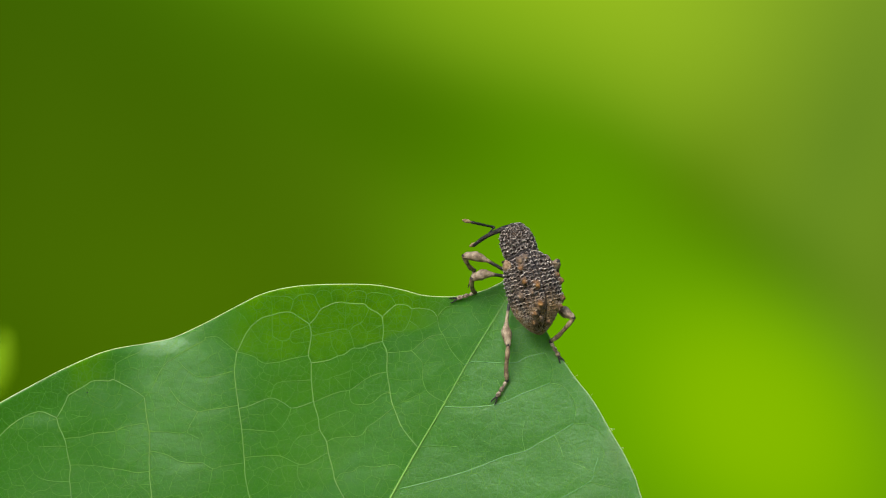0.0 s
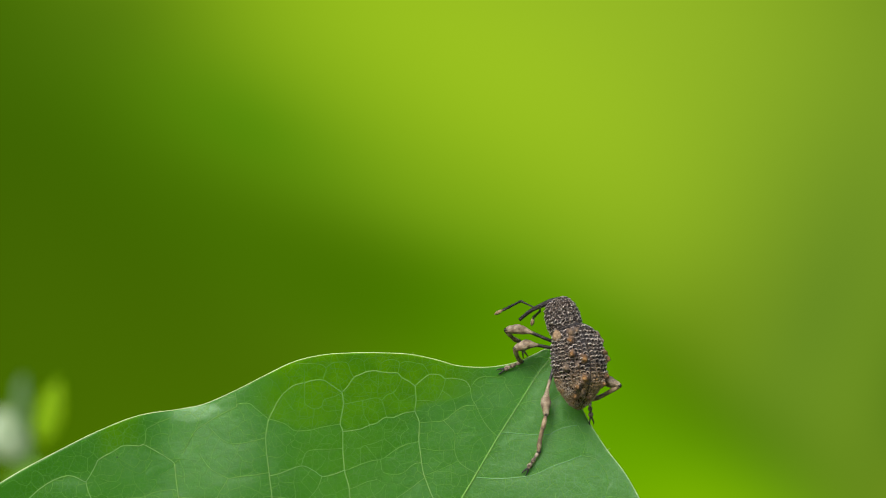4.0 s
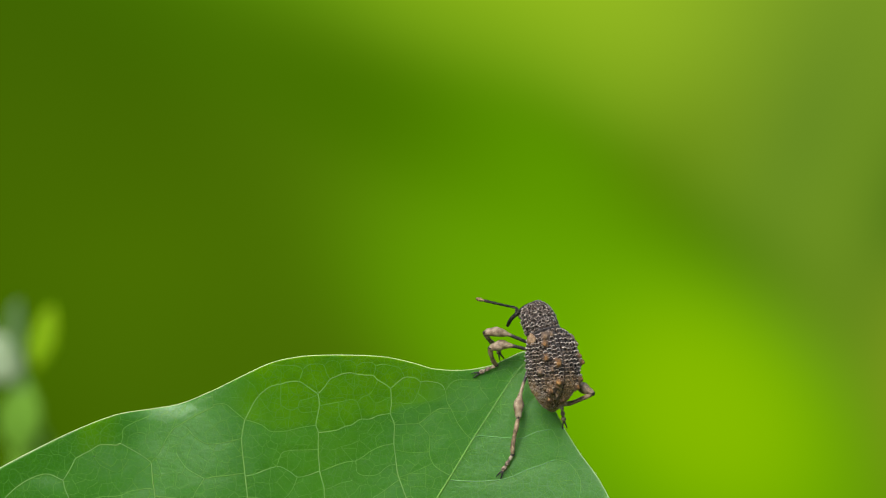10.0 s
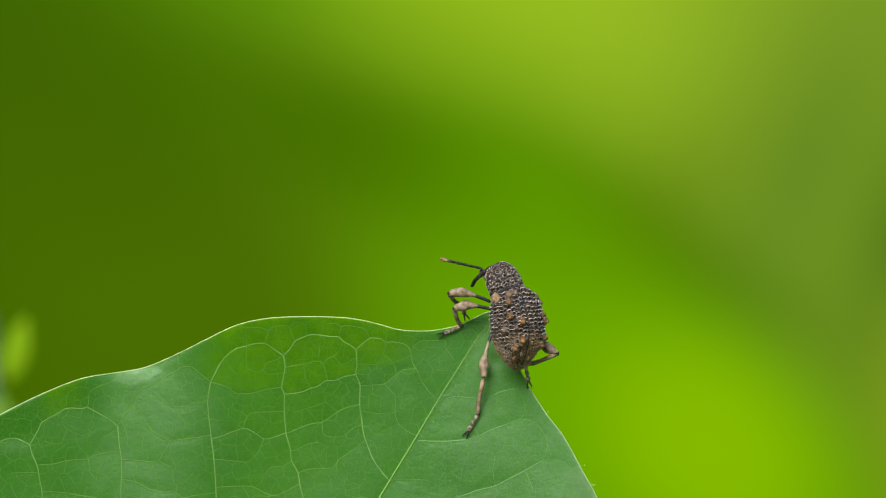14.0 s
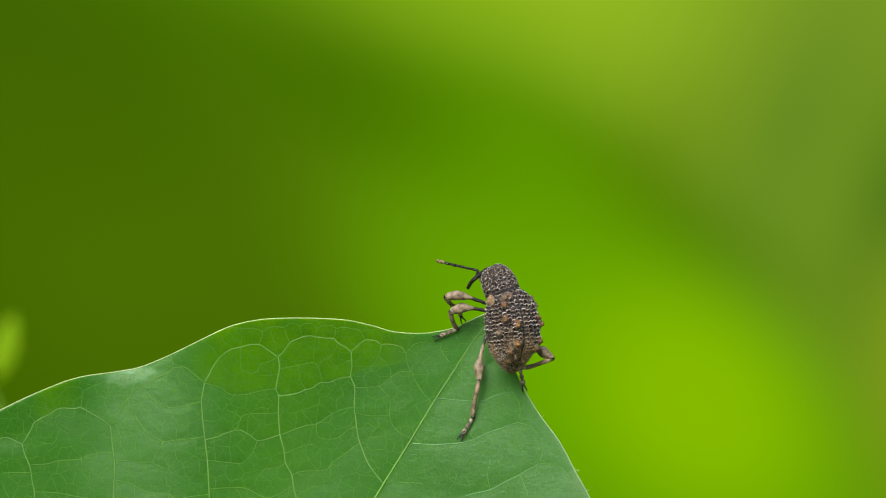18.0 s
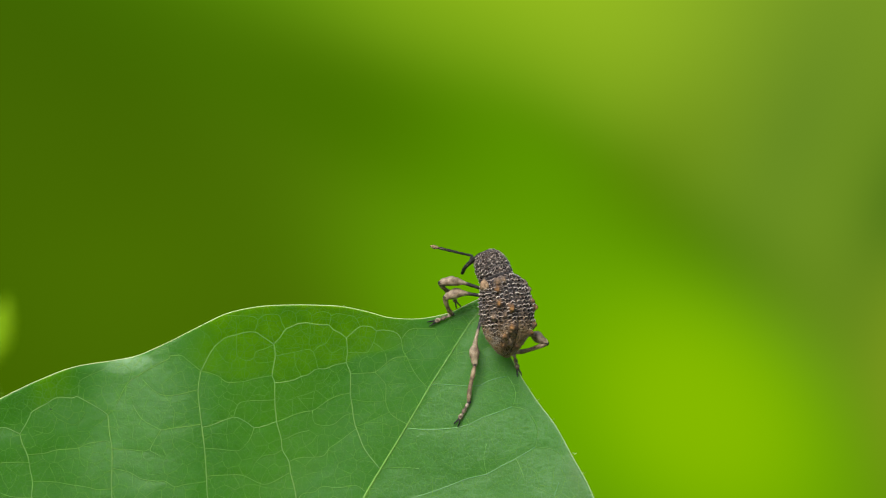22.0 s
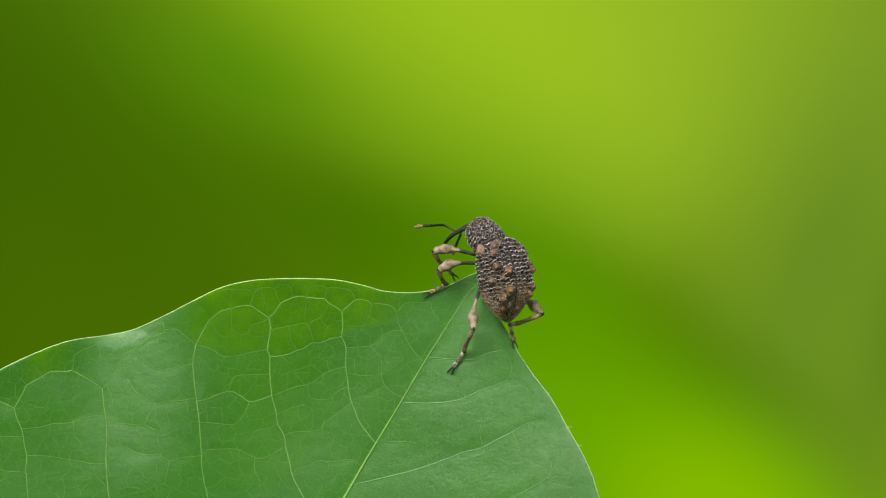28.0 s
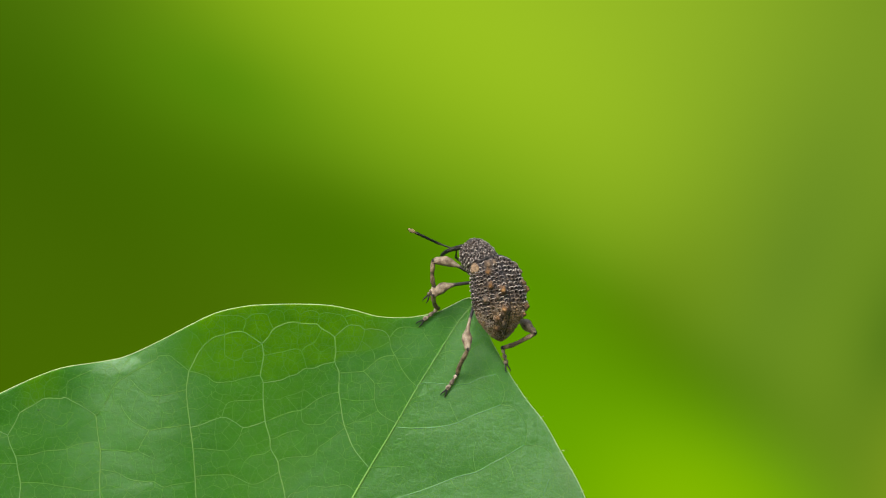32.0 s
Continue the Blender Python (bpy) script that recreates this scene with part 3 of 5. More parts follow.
def vein_nearness(p):
    """How near each point lies to a vein, from 0 to 1, weighted by the vein's width."""
    out = np.zeros(len(p))
    for x0, y0, x1, y1, w in ALL_SEGS:
        close = np.flatnonzero((np.abs(p[:, 0] - (x0 + x1) / 2) < 45 + abs(x1 - x0) / 2) & (np.abs(p[:, 1] - (y0 + y1) / 2) < 45 + abs(y1 - y0) / 2))
        d = np.array([x1 - x0, y1 - y0])
        rel = p[close] - (x0, y0)
        u = np.clip(rel @ d / (d @ d + 1e-9), 0, 1)
        dist2 = ((rel - u[:, None] * d) ** 2).sum(1)
        out[close] = np.maximum(out[close], np.exp(-dist2 / (5.0 + 3.0 * w) ** 2) * min(1.0, 0.15 + 0.4 * w))
    return out


def sheet_depth(gx, gy):
    """Depth of the leaf's sheet behind the grid: its lean, slow waves and rolled margins."""
    gx, gy = np.asarray(gx, float), np.asarray(gy, float)
    d = (441 - gy) * U * TILT
    # the margin rolls back, most of all at the shallow bay
    rim = np.clip(gy - np.interp(gx, BAY[:, 0], BAY[:, 1]), 0, None)
    d = d + (0.06e-3 + 0.34e-3 * np.exp(-((gx - 215) / 62) ** 2)) * np.exp(-rim / (6 + 9 * np.exp(-((gx - 215) / 62) ** 2)))
    d = d - 0.6e-3 * np.exp(-((gx - 90) / 80) ** 2 - ((gy - 690) / 130) ** 2)
    # elsewhere the arched part under the rim curls towards the viewer
    curl = (1 - 0.8 * np.exp(-((gx - 215) / 100) ** 2)) / (1 + np.exp((gx - 728) / 34.0))
    d = d - 1.5e-3 * curl * np.exp(-rim / 120.0)
    d = d - 0.8e-3 * np.exp(-((gx - 295) / 115) ** 2 - ((gy - 900) / 150) ** 2)
    d = d + 0.25e-3 * np.sin(gx / 75.0 + 0.6) * np.sin(gy / 90.0)
    # beyond the midrib the blade lifts a little and its margin bends back
    fold = np.clip((gx - (868 - 0.605 * (gy - 518))) / 100.0, 0, 6)
    d = d - 0.4e-3 * fold ** 1.12 * np.clip((gy - 500) / 120, 0, 1)
    edge = np.clip(np.interp(gy, RIGHT_EDGE[:180, 1], RIGHT_EDGE[:180, 0]) - gx, 0, None)
    return d + 0.12e-3 * np.exp(-edge / 14.0) * np.clip((gy - 640) / 80, 0, 1)


def on_leaf(p, proud=0.0):
    """Places in the world of points on the sheet, raised towards the viewer by proud metres."""
    p = np.atleast_2d(np.array(p, float))
    d = sheet_depth(p[:, 0], p[:, 1]) - proud
    k = U * (DIST + d) / DIST
    return np.stack([(p[:, 0] - 784) * k, d, HIGH + (441 - p[:, 1]) * k], -1)


def skin(p, proud=0.0):
    """Places on the blade's skin, with its grooves along the veins and its small lumps."""
    p = np.atleast_2d(np.array(p, float))
    out = on_leaf(p, proud)
    lumps = np.array([noise.noise((x / 26.0, y / 26.0, 3.0)) for x, y in p]) * 0.035e-3
    out[:, 1] += vein_nearness(p) * GROOVE - lumps
    return out


APEX = Vector(on_leaf((868, 518))[0])


def inside(p):
    """Which points lie on the blade, a little within its outline."""
    ring = np.vstack([LEFT_EDGE[::-1], RIGHT_EDGE[1:]])
    a, b = ring, np.roll(ring, -1, 0)
    hit = np.zeros(len(p), bool)
    for (x0, y0), (x1, y1) in zip(a, b):
        if y0 != y1:
            hit ^= ((p[:, 1] < y0) != (p[:, 1] < y1)) & (p[:, 0] < x0 + (p[:, 1] - y0) * (x1 - x0) / (y1 - y0))
    return hit


def nearest_on_veins(p):
    """Distance to the nearest vein, and the place on it."""
    best, place = np.full(len(p), 1e9), p.copy()
    for x0, y0, x1, y1, w in ALL_SEGS:
        d = np.array([x1 - x0, y1 - y0])
        rel = p - (x0, y0)
        u = np.clip(rel @ d / (d @ d + 1e-9), 0, 1)
        q = np.array([x0, y0]) + u[:, None] * d
        dist = np.hypot(*(p - q).T)
        near = dist < best
        best[near], place[near] = dist[near], q[near]
    return best, place


def net(size, snap, keep, width, seed, half):
    """A net of small vein loops: the borders of uneven cells, their joints drawn to the veins nearby; low roofed strips."""
    rnd = np.random.RandomState(seed)
    seeds = []
    for r in range(int(440 / size)):
        for c in range(int(1190 / size)):
            seeds.append((-90 + (c + 0.5 * (r % 2) + rnd.uniform(-0.46, 0.46)) * size, 500 + (r + rnd.uniform(-0.46, 0.46)) * size))
    pts, _, tris, *_ = delaunay_2d_cdt([Vector(q) for q in seeds], [], [], 0, 1e-6)
    q = np.array([tuple(v) for v in pts])
    t = np.array([tuple(f) for f in tris if len(f) == 3])
    (ax, ay), (bx, by), (cx, cy) = q[t[:, 0]].T, q[t[:, 1]].T, q[t[:, 2]].T
    a2, b2, c2 = ax * ax + ay * ay, bx * bx + by * by, cx * cx + cy * cy
    den = 2 * (ax * (by - cy) + bx * (cy - ay) + cx * (ay - by)) + 1e-9
    p = np.stack([(a2 * (by - cy) + b2 * (cy - ay) + c2 * (ay - by)) / den, (a2 * (cx - bx) + b2 * (ax - cx) + c2 * (bx - ax)) / den], -1)
    sides = {}
    for k, f in enumerate(t):
        for u in range(3):
            sides.setdefault(tuple(sorted((f[u], f[(u + 1) % 3]))), []).append(k)
    dist, place = nearest_on_veins(p)
    on = dist < snap
    p[on] = place[on]
    ok = inside(p)
    verts, faces = [], []
    for pair in sides.values():
        if len(pair) < 2:
            continue
        a, b = pair
        d = p[b] - p[a]
        length = np.hypot(*d)
        if not (ok[a] and ok[b]) or (on[a] and on[b]) or rnd.rand() > keep or not 1.2 < length < 2.2 * size:
            continue
        if half * (p[a][0] - 868 + 0.605 * (p[a][1] - 518)) < 0:
            continue
        side = np.array([-d[1], d[0]]) / length * width * rnd.uniform(0.6, 1.25)
        mid = (p[a] + p[b]) / 2 + side * rnd.uniform(-1, 1) / width * length * 0.09
        k = len(verts)
        for v in (p[a], mid, p[b]):
            verts += [(*(v - side), 0.0), (*v, 1.0), (*(v + side), 0.0)]
        for m in (0, 3):
            faces += [(k + m, k + m + 1, k + m + 4, k + m + 3), (k + m + 1, k + m + 2, k + m + 5, k + m + 4)]
    return np.array(verts), faces


# zones painted as lit from behind: between arched veins and margin, and below
BACKLIT = [([(285, 590), (320, 621), (355, 648), (386, 657), (400, 667), (429, 667), (451, 661), (482, 656), (486, 669), (520, 664), (546, 654), (561, 644), (592, 637), (613, 632), (630, 622),
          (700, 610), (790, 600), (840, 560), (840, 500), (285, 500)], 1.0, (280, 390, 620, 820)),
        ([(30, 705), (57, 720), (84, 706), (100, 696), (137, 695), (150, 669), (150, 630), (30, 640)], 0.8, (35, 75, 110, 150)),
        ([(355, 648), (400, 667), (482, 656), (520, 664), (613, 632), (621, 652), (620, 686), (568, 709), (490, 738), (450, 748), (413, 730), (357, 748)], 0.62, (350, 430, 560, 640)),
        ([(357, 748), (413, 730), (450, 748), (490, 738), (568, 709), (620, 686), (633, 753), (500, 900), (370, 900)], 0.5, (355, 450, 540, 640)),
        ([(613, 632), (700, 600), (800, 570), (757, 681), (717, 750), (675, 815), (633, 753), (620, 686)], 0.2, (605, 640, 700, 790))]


def backlit_amount(p):
    """Backlit look painted at each point; borders a few hundredths of a millimetre wide."""
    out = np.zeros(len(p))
    for ring, amount, (x0, x1, x2, x3) in BACKLIT:
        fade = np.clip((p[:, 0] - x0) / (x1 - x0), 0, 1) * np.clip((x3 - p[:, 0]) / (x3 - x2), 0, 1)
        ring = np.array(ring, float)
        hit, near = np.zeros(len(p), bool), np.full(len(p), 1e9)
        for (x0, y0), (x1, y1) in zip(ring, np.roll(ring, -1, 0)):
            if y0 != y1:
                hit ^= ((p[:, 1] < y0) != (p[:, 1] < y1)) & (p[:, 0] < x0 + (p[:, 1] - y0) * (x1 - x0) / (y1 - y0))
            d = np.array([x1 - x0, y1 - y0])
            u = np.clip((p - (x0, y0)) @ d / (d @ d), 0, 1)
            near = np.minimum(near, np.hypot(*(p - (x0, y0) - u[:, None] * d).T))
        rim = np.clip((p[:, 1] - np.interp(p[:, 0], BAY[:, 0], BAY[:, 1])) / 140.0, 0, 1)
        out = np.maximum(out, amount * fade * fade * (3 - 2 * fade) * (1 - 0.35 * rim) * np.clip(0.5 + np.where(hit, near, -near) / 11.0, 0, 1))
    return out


# painted patches of pale sheen on the skin: x, y, half widths, amount
SHEEN_PATCHES = [(272, 690, 75, 75, 0.6), (232, 640, 60, 15, 1.2), (240, 631, 42, 8, 2.2), (200, 705, 50, 50, 0.6), (120, 725, 60, 30, 0.5), (180, 790, 60, 45, 0.45), (250, 845, 60, 40, 0.4), (10, 765, 40, 14, 0.6), (800, 690, 70, 45, 0.5),
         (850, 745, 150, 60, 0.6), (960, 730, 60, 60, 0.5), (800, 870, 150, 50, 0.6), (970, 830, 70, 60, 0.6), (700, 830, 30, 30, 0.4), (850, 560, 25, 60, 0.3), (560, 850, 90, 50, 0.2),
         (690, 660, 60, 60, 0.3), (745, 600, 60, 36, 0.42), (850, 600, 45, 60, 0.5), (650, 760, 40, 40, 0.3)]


def sheen_amount(p):
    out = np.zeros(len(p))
    for x, y, rx, ry, amount in SHEEN_PATCHES:
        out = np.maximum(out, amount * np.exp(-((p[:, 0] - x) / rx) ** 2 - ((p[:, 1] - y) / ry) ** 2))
    # a band of the same painted sheen follows the right margin
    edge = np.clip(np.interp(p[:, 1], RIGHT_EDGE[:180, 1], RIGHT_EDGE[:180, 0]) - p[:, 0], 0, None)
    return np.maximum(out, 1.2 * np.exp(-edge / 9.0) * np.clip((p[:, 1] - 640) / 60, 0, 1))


def beyond_midrib(p):
    return p[0] > np.interp(p[1], MID[:, 1], MID[:, 0]) + 4


def build_leaf():
    plant = thing("leafy_plant", "leafy plant with one broad green leaf on a slender stem", "plant", pose(*(at(40, 2480, 0.0).xy), 0))
    foot = plant.matrix_world.translation
    n, nl, nr = 480, 200, 84
    s = np.linspace(0, 1, n) ** 1.6
    m, l, r = resample(MID, s), resample(LEFT_EDGE, s), resample(RIGHT_EDGE, s)
    wl, wr = np.linspace(1, 0, nl), np.linspace(0, 1, nr)[1:]
    flat = np.concatenate([m[:, None] + (l - m)[:, None] * wl[None, :, None], m[:, None] + (r - m)[:, None] * wr[None, :, None]], 1)
    pts = flat.reshape(-1, 2)
    front = skin(pts)
    back = front.copy()
    back[:, 1] += 0.22e-3
    front = front.reshape(n, -1, 3)
    back = back.reshape(n, -1, 3)
    ring = np.concatenate([front, back[:, ::-1]], 1)
    org = np.array(APEX)
    me = grid_mesh("leaf_blade", ring - org, wrap=True)
    for name, values in (("backlit", backlit_amount(pts)), ("sheen", sheen_amount(pts))):
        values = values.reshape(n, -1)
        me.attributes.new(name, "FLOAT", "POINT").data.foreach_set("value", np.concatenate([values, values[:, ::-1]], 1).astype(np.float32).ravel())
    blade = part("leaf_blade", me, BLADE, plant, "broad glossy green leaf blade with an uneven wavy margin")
    blade.location = APEX - foot

    tree = BVHTree.FromPolygons([tuple(v) for v in front.reshape(-1, 3)],
                                [(i * w + j, (i + 1) * w + j, (i + 1) * w + j + 1, i * w + j + 1) for i in range(n - 1) for w in (front.shape[1],) for j in range(w - 1)])
    eye = Vector((0, -DIST, HIGH))

    def laid(v, rise):
        """Strips set down on the blade's skin; their feet just under it, their ridges over it."""
        out = []
        for p, up in zip(on_leaf(v[:, :2]), v[:, 2]):
            way = (Vector(p) - eye).normalized()
            hit = tree.ray_cast(eye, way)[0] or Vector(p)
            out.append(hit + way * ((0.004e-3 if up < 0.5 else -rise)))
        return np.array(out)

    def strip(name, line, radii, mat, proud, label="", sides=6, flat=0.4):
        p = on_leaf(line, proud) - org
        part(name, tube(name, p, radii, sides, flat), mat, blade, label)

    strip("midrib", MID[2:], [0.03e-3, 0.052e-3, 0.074e-3, 0.11e-3, 0.3e-3, 0.5e-3, 0.7e-3], MIDRIB, -0.02e-3, "pale yellow-green midrib", 8)
    for line, w in VEIN_LINES:
        strip("vein", line, [(0.014 + w * 0.021) * 1e-3, (0.012 + w * 0.019) * 1e-3], SOFT_VEIN if beyond_midrib(line[len(line) // 2]) and w > 0.65 else VEIN if w > 1.15 else LESSER if w > 0.65 else NET, 0.015e-3 - GROOVE * min(1.0, 0.15 + 0.4 * w))
    for size, snap, keep, width, seed, side, rise, mat, label in (
            (23.0, 6.0, 0.93, 0.62, 4, -1, 0.014e-3, NET, "net of small pale veins"), (27.0, 6.0, 0.8, 0.5, 4, 1, 0.008e-3, FINE_NET, "net of faint veins"),
            (9.5, 3.0, 0.85, 0.33, 9, 0, 0.006e-3, FINE_NET, "finest net of veins")):
        v, faces = net(size, snap, keep, width, seed, side)
        part("venation", mesh_of("venation", laid(v, rise) - org, faces), mat, blade, label)["kind"] = "stuff"
    strip("margin", LEFT_EDGE[:-20], [0.05e-3] + [0.07e-3] * 6, RIM, -0.10e-3, "pale thickened leaf margin", 8, 1.0)
    strip("margin", RIGHT_EDGE[:-20], [0.05e-3, 0.09e-3, 0.10e-3, 0.10e-3], SOFT_RIM, -0.10e-3, "rounded pale green leaf margin", 8, 1.0)
    # short pale hairs on the margin, singly and in tufts
    verts, faces = [], []
    rnd = np.random.RandomState(8)
    tufts = [((934, 674), (10, -3), 2), ((951, 699), (9, -6), 2), ((979, 734), (6, -5), 3), ((1014, 791), (12, -2), 4), ((1033, 824), (10, -4), 3), ((1049, 861), (11, -3), 2),
             ((566, 531), (4, -5), 1), ((604, 533), (6, -2), 1), ((470, 533), (5, -3), 1), ((300, 597), (2, -4), 1)]
    for (x, y), (dx, dy), count in tufts:
        for _ in range(count):
            a = np.array([x, y]) + rnd.uniform(-2.5, 2.5, 2)
            tip = np.array([dx, dy]) * rnd.uniform(0.45, 0.85) + rnd.uniform(-2, 2, 2)
            bow = np.array([tip[1], -tip[0]]) * rnd.uniform(-0.25, 0.25)
            across = np.array([-tip[1], tip[0]]) / np.hypot(*tip) * 0.14
            k = len(verts)
            for u, w in ((-0.25, 1.0), (0.4, 0.8), (0.75, 0.5), (1.0, 0.1)):
                c = a + tip * u + bow * math.sin(math.pi * max(0.0, u))
                p = on_leaf([c - across * w, c + across * w], 0.0) - org
                verts += [p[0], p[1], (p[0] + p[1]) / 2 + (0, 0.00003 * w, 0)]
            for m in range(3):
                for u in range(3):
                    v = (u + 1) % 3
                    faces.append((k + 3 * m + u, k + 3 * m + v, k + 3 * m + 3 + v, k + 3 * m + 3 + u))
    hairs = part("margin_hairs", mesh_of("margin_hairs", verts, faces, False), RIM, blade, "fine pale hairs along the margin")
    hairs["kind"] = "stuff"
    part("speck", dome("speck", 0.09, 0.06, 0, 3), BLACK, blade).location = Vector(on_leaf((89, 717), 0.0)[0]) - APEX
    base = on_leaf((60, 2300), -0.2e-3)[0]
    fx, fy = foot.x, foot.y
    stalk = smooth_line([base, base + (-0.004, 0.002, -0.007), (fx, fy, base[2] - 0.028)], 6)
    part("petiole", tube("petiole", stalk - np.array(foot), [0.0009, 0.0008, 0.0012], 10), STEM, plant)
    rod = smooth_line([(fx, fy, base[2] - 0.02), (fx + 0.004, fy + 0.003, 0.5), (fx - 0.003, fy, 0.2), (fx, fy, -0.03)], 10)
    part("stem", tube("stem", rod - np.array(foot), [0.0016, 0.0028, 0.004], 10), STEM, plant, "slender green plant stem")
    return plant


build_leaf()


# ---------------------------------------------------------------- the soft sprig behind
def small_leaf(length, width, bend):
    rows = []
    for u in np.linspace(0, 1, 14):
        w = width * (math.sin(math.pi * u ** 0.8) ** 0.8 + 0.03) / 2
        rows.append([(v * w, bend * u * u * length - 0.12 * w * (1 - v * v), u * length) for v in np.linspace(-1, 1, 7)])
    front = np.array(rows)
    back = front + (0, 0.00025, 0)
    return grid_mesh("leaf", np.concatenate([front, back[:, ::-1]], 1), wrap=True)


SPRIG_AT = at(60, 560, 0.25)


def build_sprig():
    sprig = thing("sprig", "young lime green sprig, blurred behind the leaf", "plant", pose(SPRIG_AT.x - 0.003, SPRIG_AT.y, 0))
    foot = sprig.matrix_world.translation
    top = SPRIG_AT + Vector((-0.0055, 0, -0.007))
    rod = smooth_line([top - foot, (0.000, 0.002, HIGH - 0.03), (0.004, 0.004, 0.6), (0, 0, 0.25), (0, 0, -0.03)], 8)
    part("stem", tube("stem", rod, [0.0005, 0.0010, 0.0016, 0.0024], 8), STEM, sprig)
    for x, z, length, width, lean, turn, mat, label in (
            (-0.0006, -0.0065, 0.0108, 0.0041, 13, 0, SPRIG_LIME, "bright lime green young leaf"),
            (-0.0052, -0.0090, 0.0085, 0.0070, -12, 25, SPRIG_PALE, "leaf painted pale whitish as if catching the sky"),
            (-0.0030, -0.0205, 0.0130, 0.0078, -4, -20, SPRIG_GREEN, ""),
            (-0.0020, -0.0300, 0.0150, 0.0080, 10, 15, SPRIG_GREEN, ""),
            (-0.0090, -0.0350, 0.0165, 0.0092, -30, 0, SPRIG_LIME, "")):
        ob = part("leaf", small_leaf(length, width, 0.15), mat, sprig, label)
        ob.matrix_basis = Matrix.Translation(SPRIG_AT - foot + Vector((x, 0, z))) @ pose(0, 0, 0, 0, lean, turn)
    return sprig


sprig = build_sprig()

# ---------------------------------------------------------------- the weevil
AXIS_LEAN, ROLL = 10.0, 30.0
BODY_DEPTH = -3.6e-3


def body_pose(px, py, jx, jy):
    """The weevil's pose from the places on the grid of its left shoulder knob and its tail."""
    ref = complex(903, 596) - complex(854, 470)
    turn = math.atan2((complex(jx - px, jy - py) / ref).imag, (complex(jx - px, jy - py) / ref).real)
    mid_ref, mid_now = complex(878.5, 533), complex((px + jx) / 2, (py + jy) / 2)
    o = (complex(888, 459) - mid_ref) * complex(math.cos(turn), math.sin(turn)) + mid_now
    a = radians(AXIS_LEAN) + (-turn)
    f = Vector((-math.sin(a), 0.06, math.cos(a))).normalized()
    d = Vector((math.sin(radians(ROLL)), -math.cos(radians(ROLL)), 0))
    d = (d - f * d.dot(f)).normalized()
    r = f.cross(d)
    m = Matrix((r, f, d)).transposed().to_4x4()
    m.translation = at(o.real, o.imag, BODY_DEPTH)
    return m


BODY_KEYS = [(0, 831, 499, 889, 619), (1.5, 832, 496, 889, 615), (2, 848, 499, 894, 620), (2.5, 862, 499, 900, 624), (3, 863, 499, 901, 625),
             (3.5, 859, 499, 900, 624), (4, 857, 499, 898, 624), (4.5, 856, 498, 897, 623), (7, 855, 495, 897, 620), (9, 856, 493, 897, 618),
             (14.5, 856, 493, 897, 618), (16.5, 855, 492, 895, 617), (20, 853, 490, 895, 617), (25, 852, 491, 895, 618), (25.5, 852, 491, 895, 617),
             (27.5, 855, 483, 902, 602), (28.5, 855, 478, 904, 600), (29, 854, 474, 904, 598), (30, 854, 470, 903, 596), (31, 854, 468, 903, 595), (32, 857, 467, 905, 594)]


def body_at(t):
    return body_pose(*[np.interp(t, [k[0] for k in BODY_KEYS], [k[c] for k in BODY_KEYS]) for c in (1, 2, 3, 4)])


REST = body_at(30)
BACK_TO_BODY = REST.inverted()


def local(gx, gy, depth):
    """A place on the grid in the weevil's own space, as it sits at rest."""
    return BACK_TO_BODY @ at(gx, gy, depth)


# profile of the wing cases: half width, height over and under the middle, sag
WIDTH = [(0, 1.6), (0.35, 1.90), (1.2, 2.20), (3, 2.42), (4.2, 2.35), (5.2, 1.95), (6.0, 1.42), (6.6, 0.92), (7.05, 0.45), (7.25, 0.12)]
RISE = [(0, 1.15), (1, 1.65), (3, 2.0), (4.3, 1.9), (5.3, 1.5), (6.2, 0.95), (6.9, 0.45), (7.25, 0.1)]
BELLY = [(0, 1.4), (3, 1.4), (5, 1.1), (6.5, 0.6), (7.25, 0.1)]
SAG = [(0, 0.0), (4.0, 0.0), (5.7, -0.2), (7.25, -0.6)]


def shell_point(s, phi, out=0.0):
    """A point on the wing cases, s mm behind their base, phi from the ridge, raised by out mm."""
    a, up, dn = curve_value(s, WIDTH), curve_value(s, RISE), curve_value(s, BELLY)
    c = np.cos(phi)
    x = (a + out) * np.sign(np.sin(phi)) * np.abs(np.sin(phi)) ** 0.85
    z = np.where(c > 0, up + out, dn + out) * np.sign(c) * np.abs(c) ** 0.9 + curve_value(s, SAG)
    # the front rim bows forward over the neck
    bow = 0.42 * np.clip(c, 0, 1) ** 2 * np.exp(-np.asarray(s, float) / 1.1)
    return np.stack([x, -0.955 * s + bow + 0 * phi, z], -1) * MM


def with_crest(me, values):
    layer = me.attributes.new("crest", "FLOAT", "POINT")
    layer.data.foreach_set("value", np.clip(values, 0, 1).astype(np.float32).ravel())
    return me


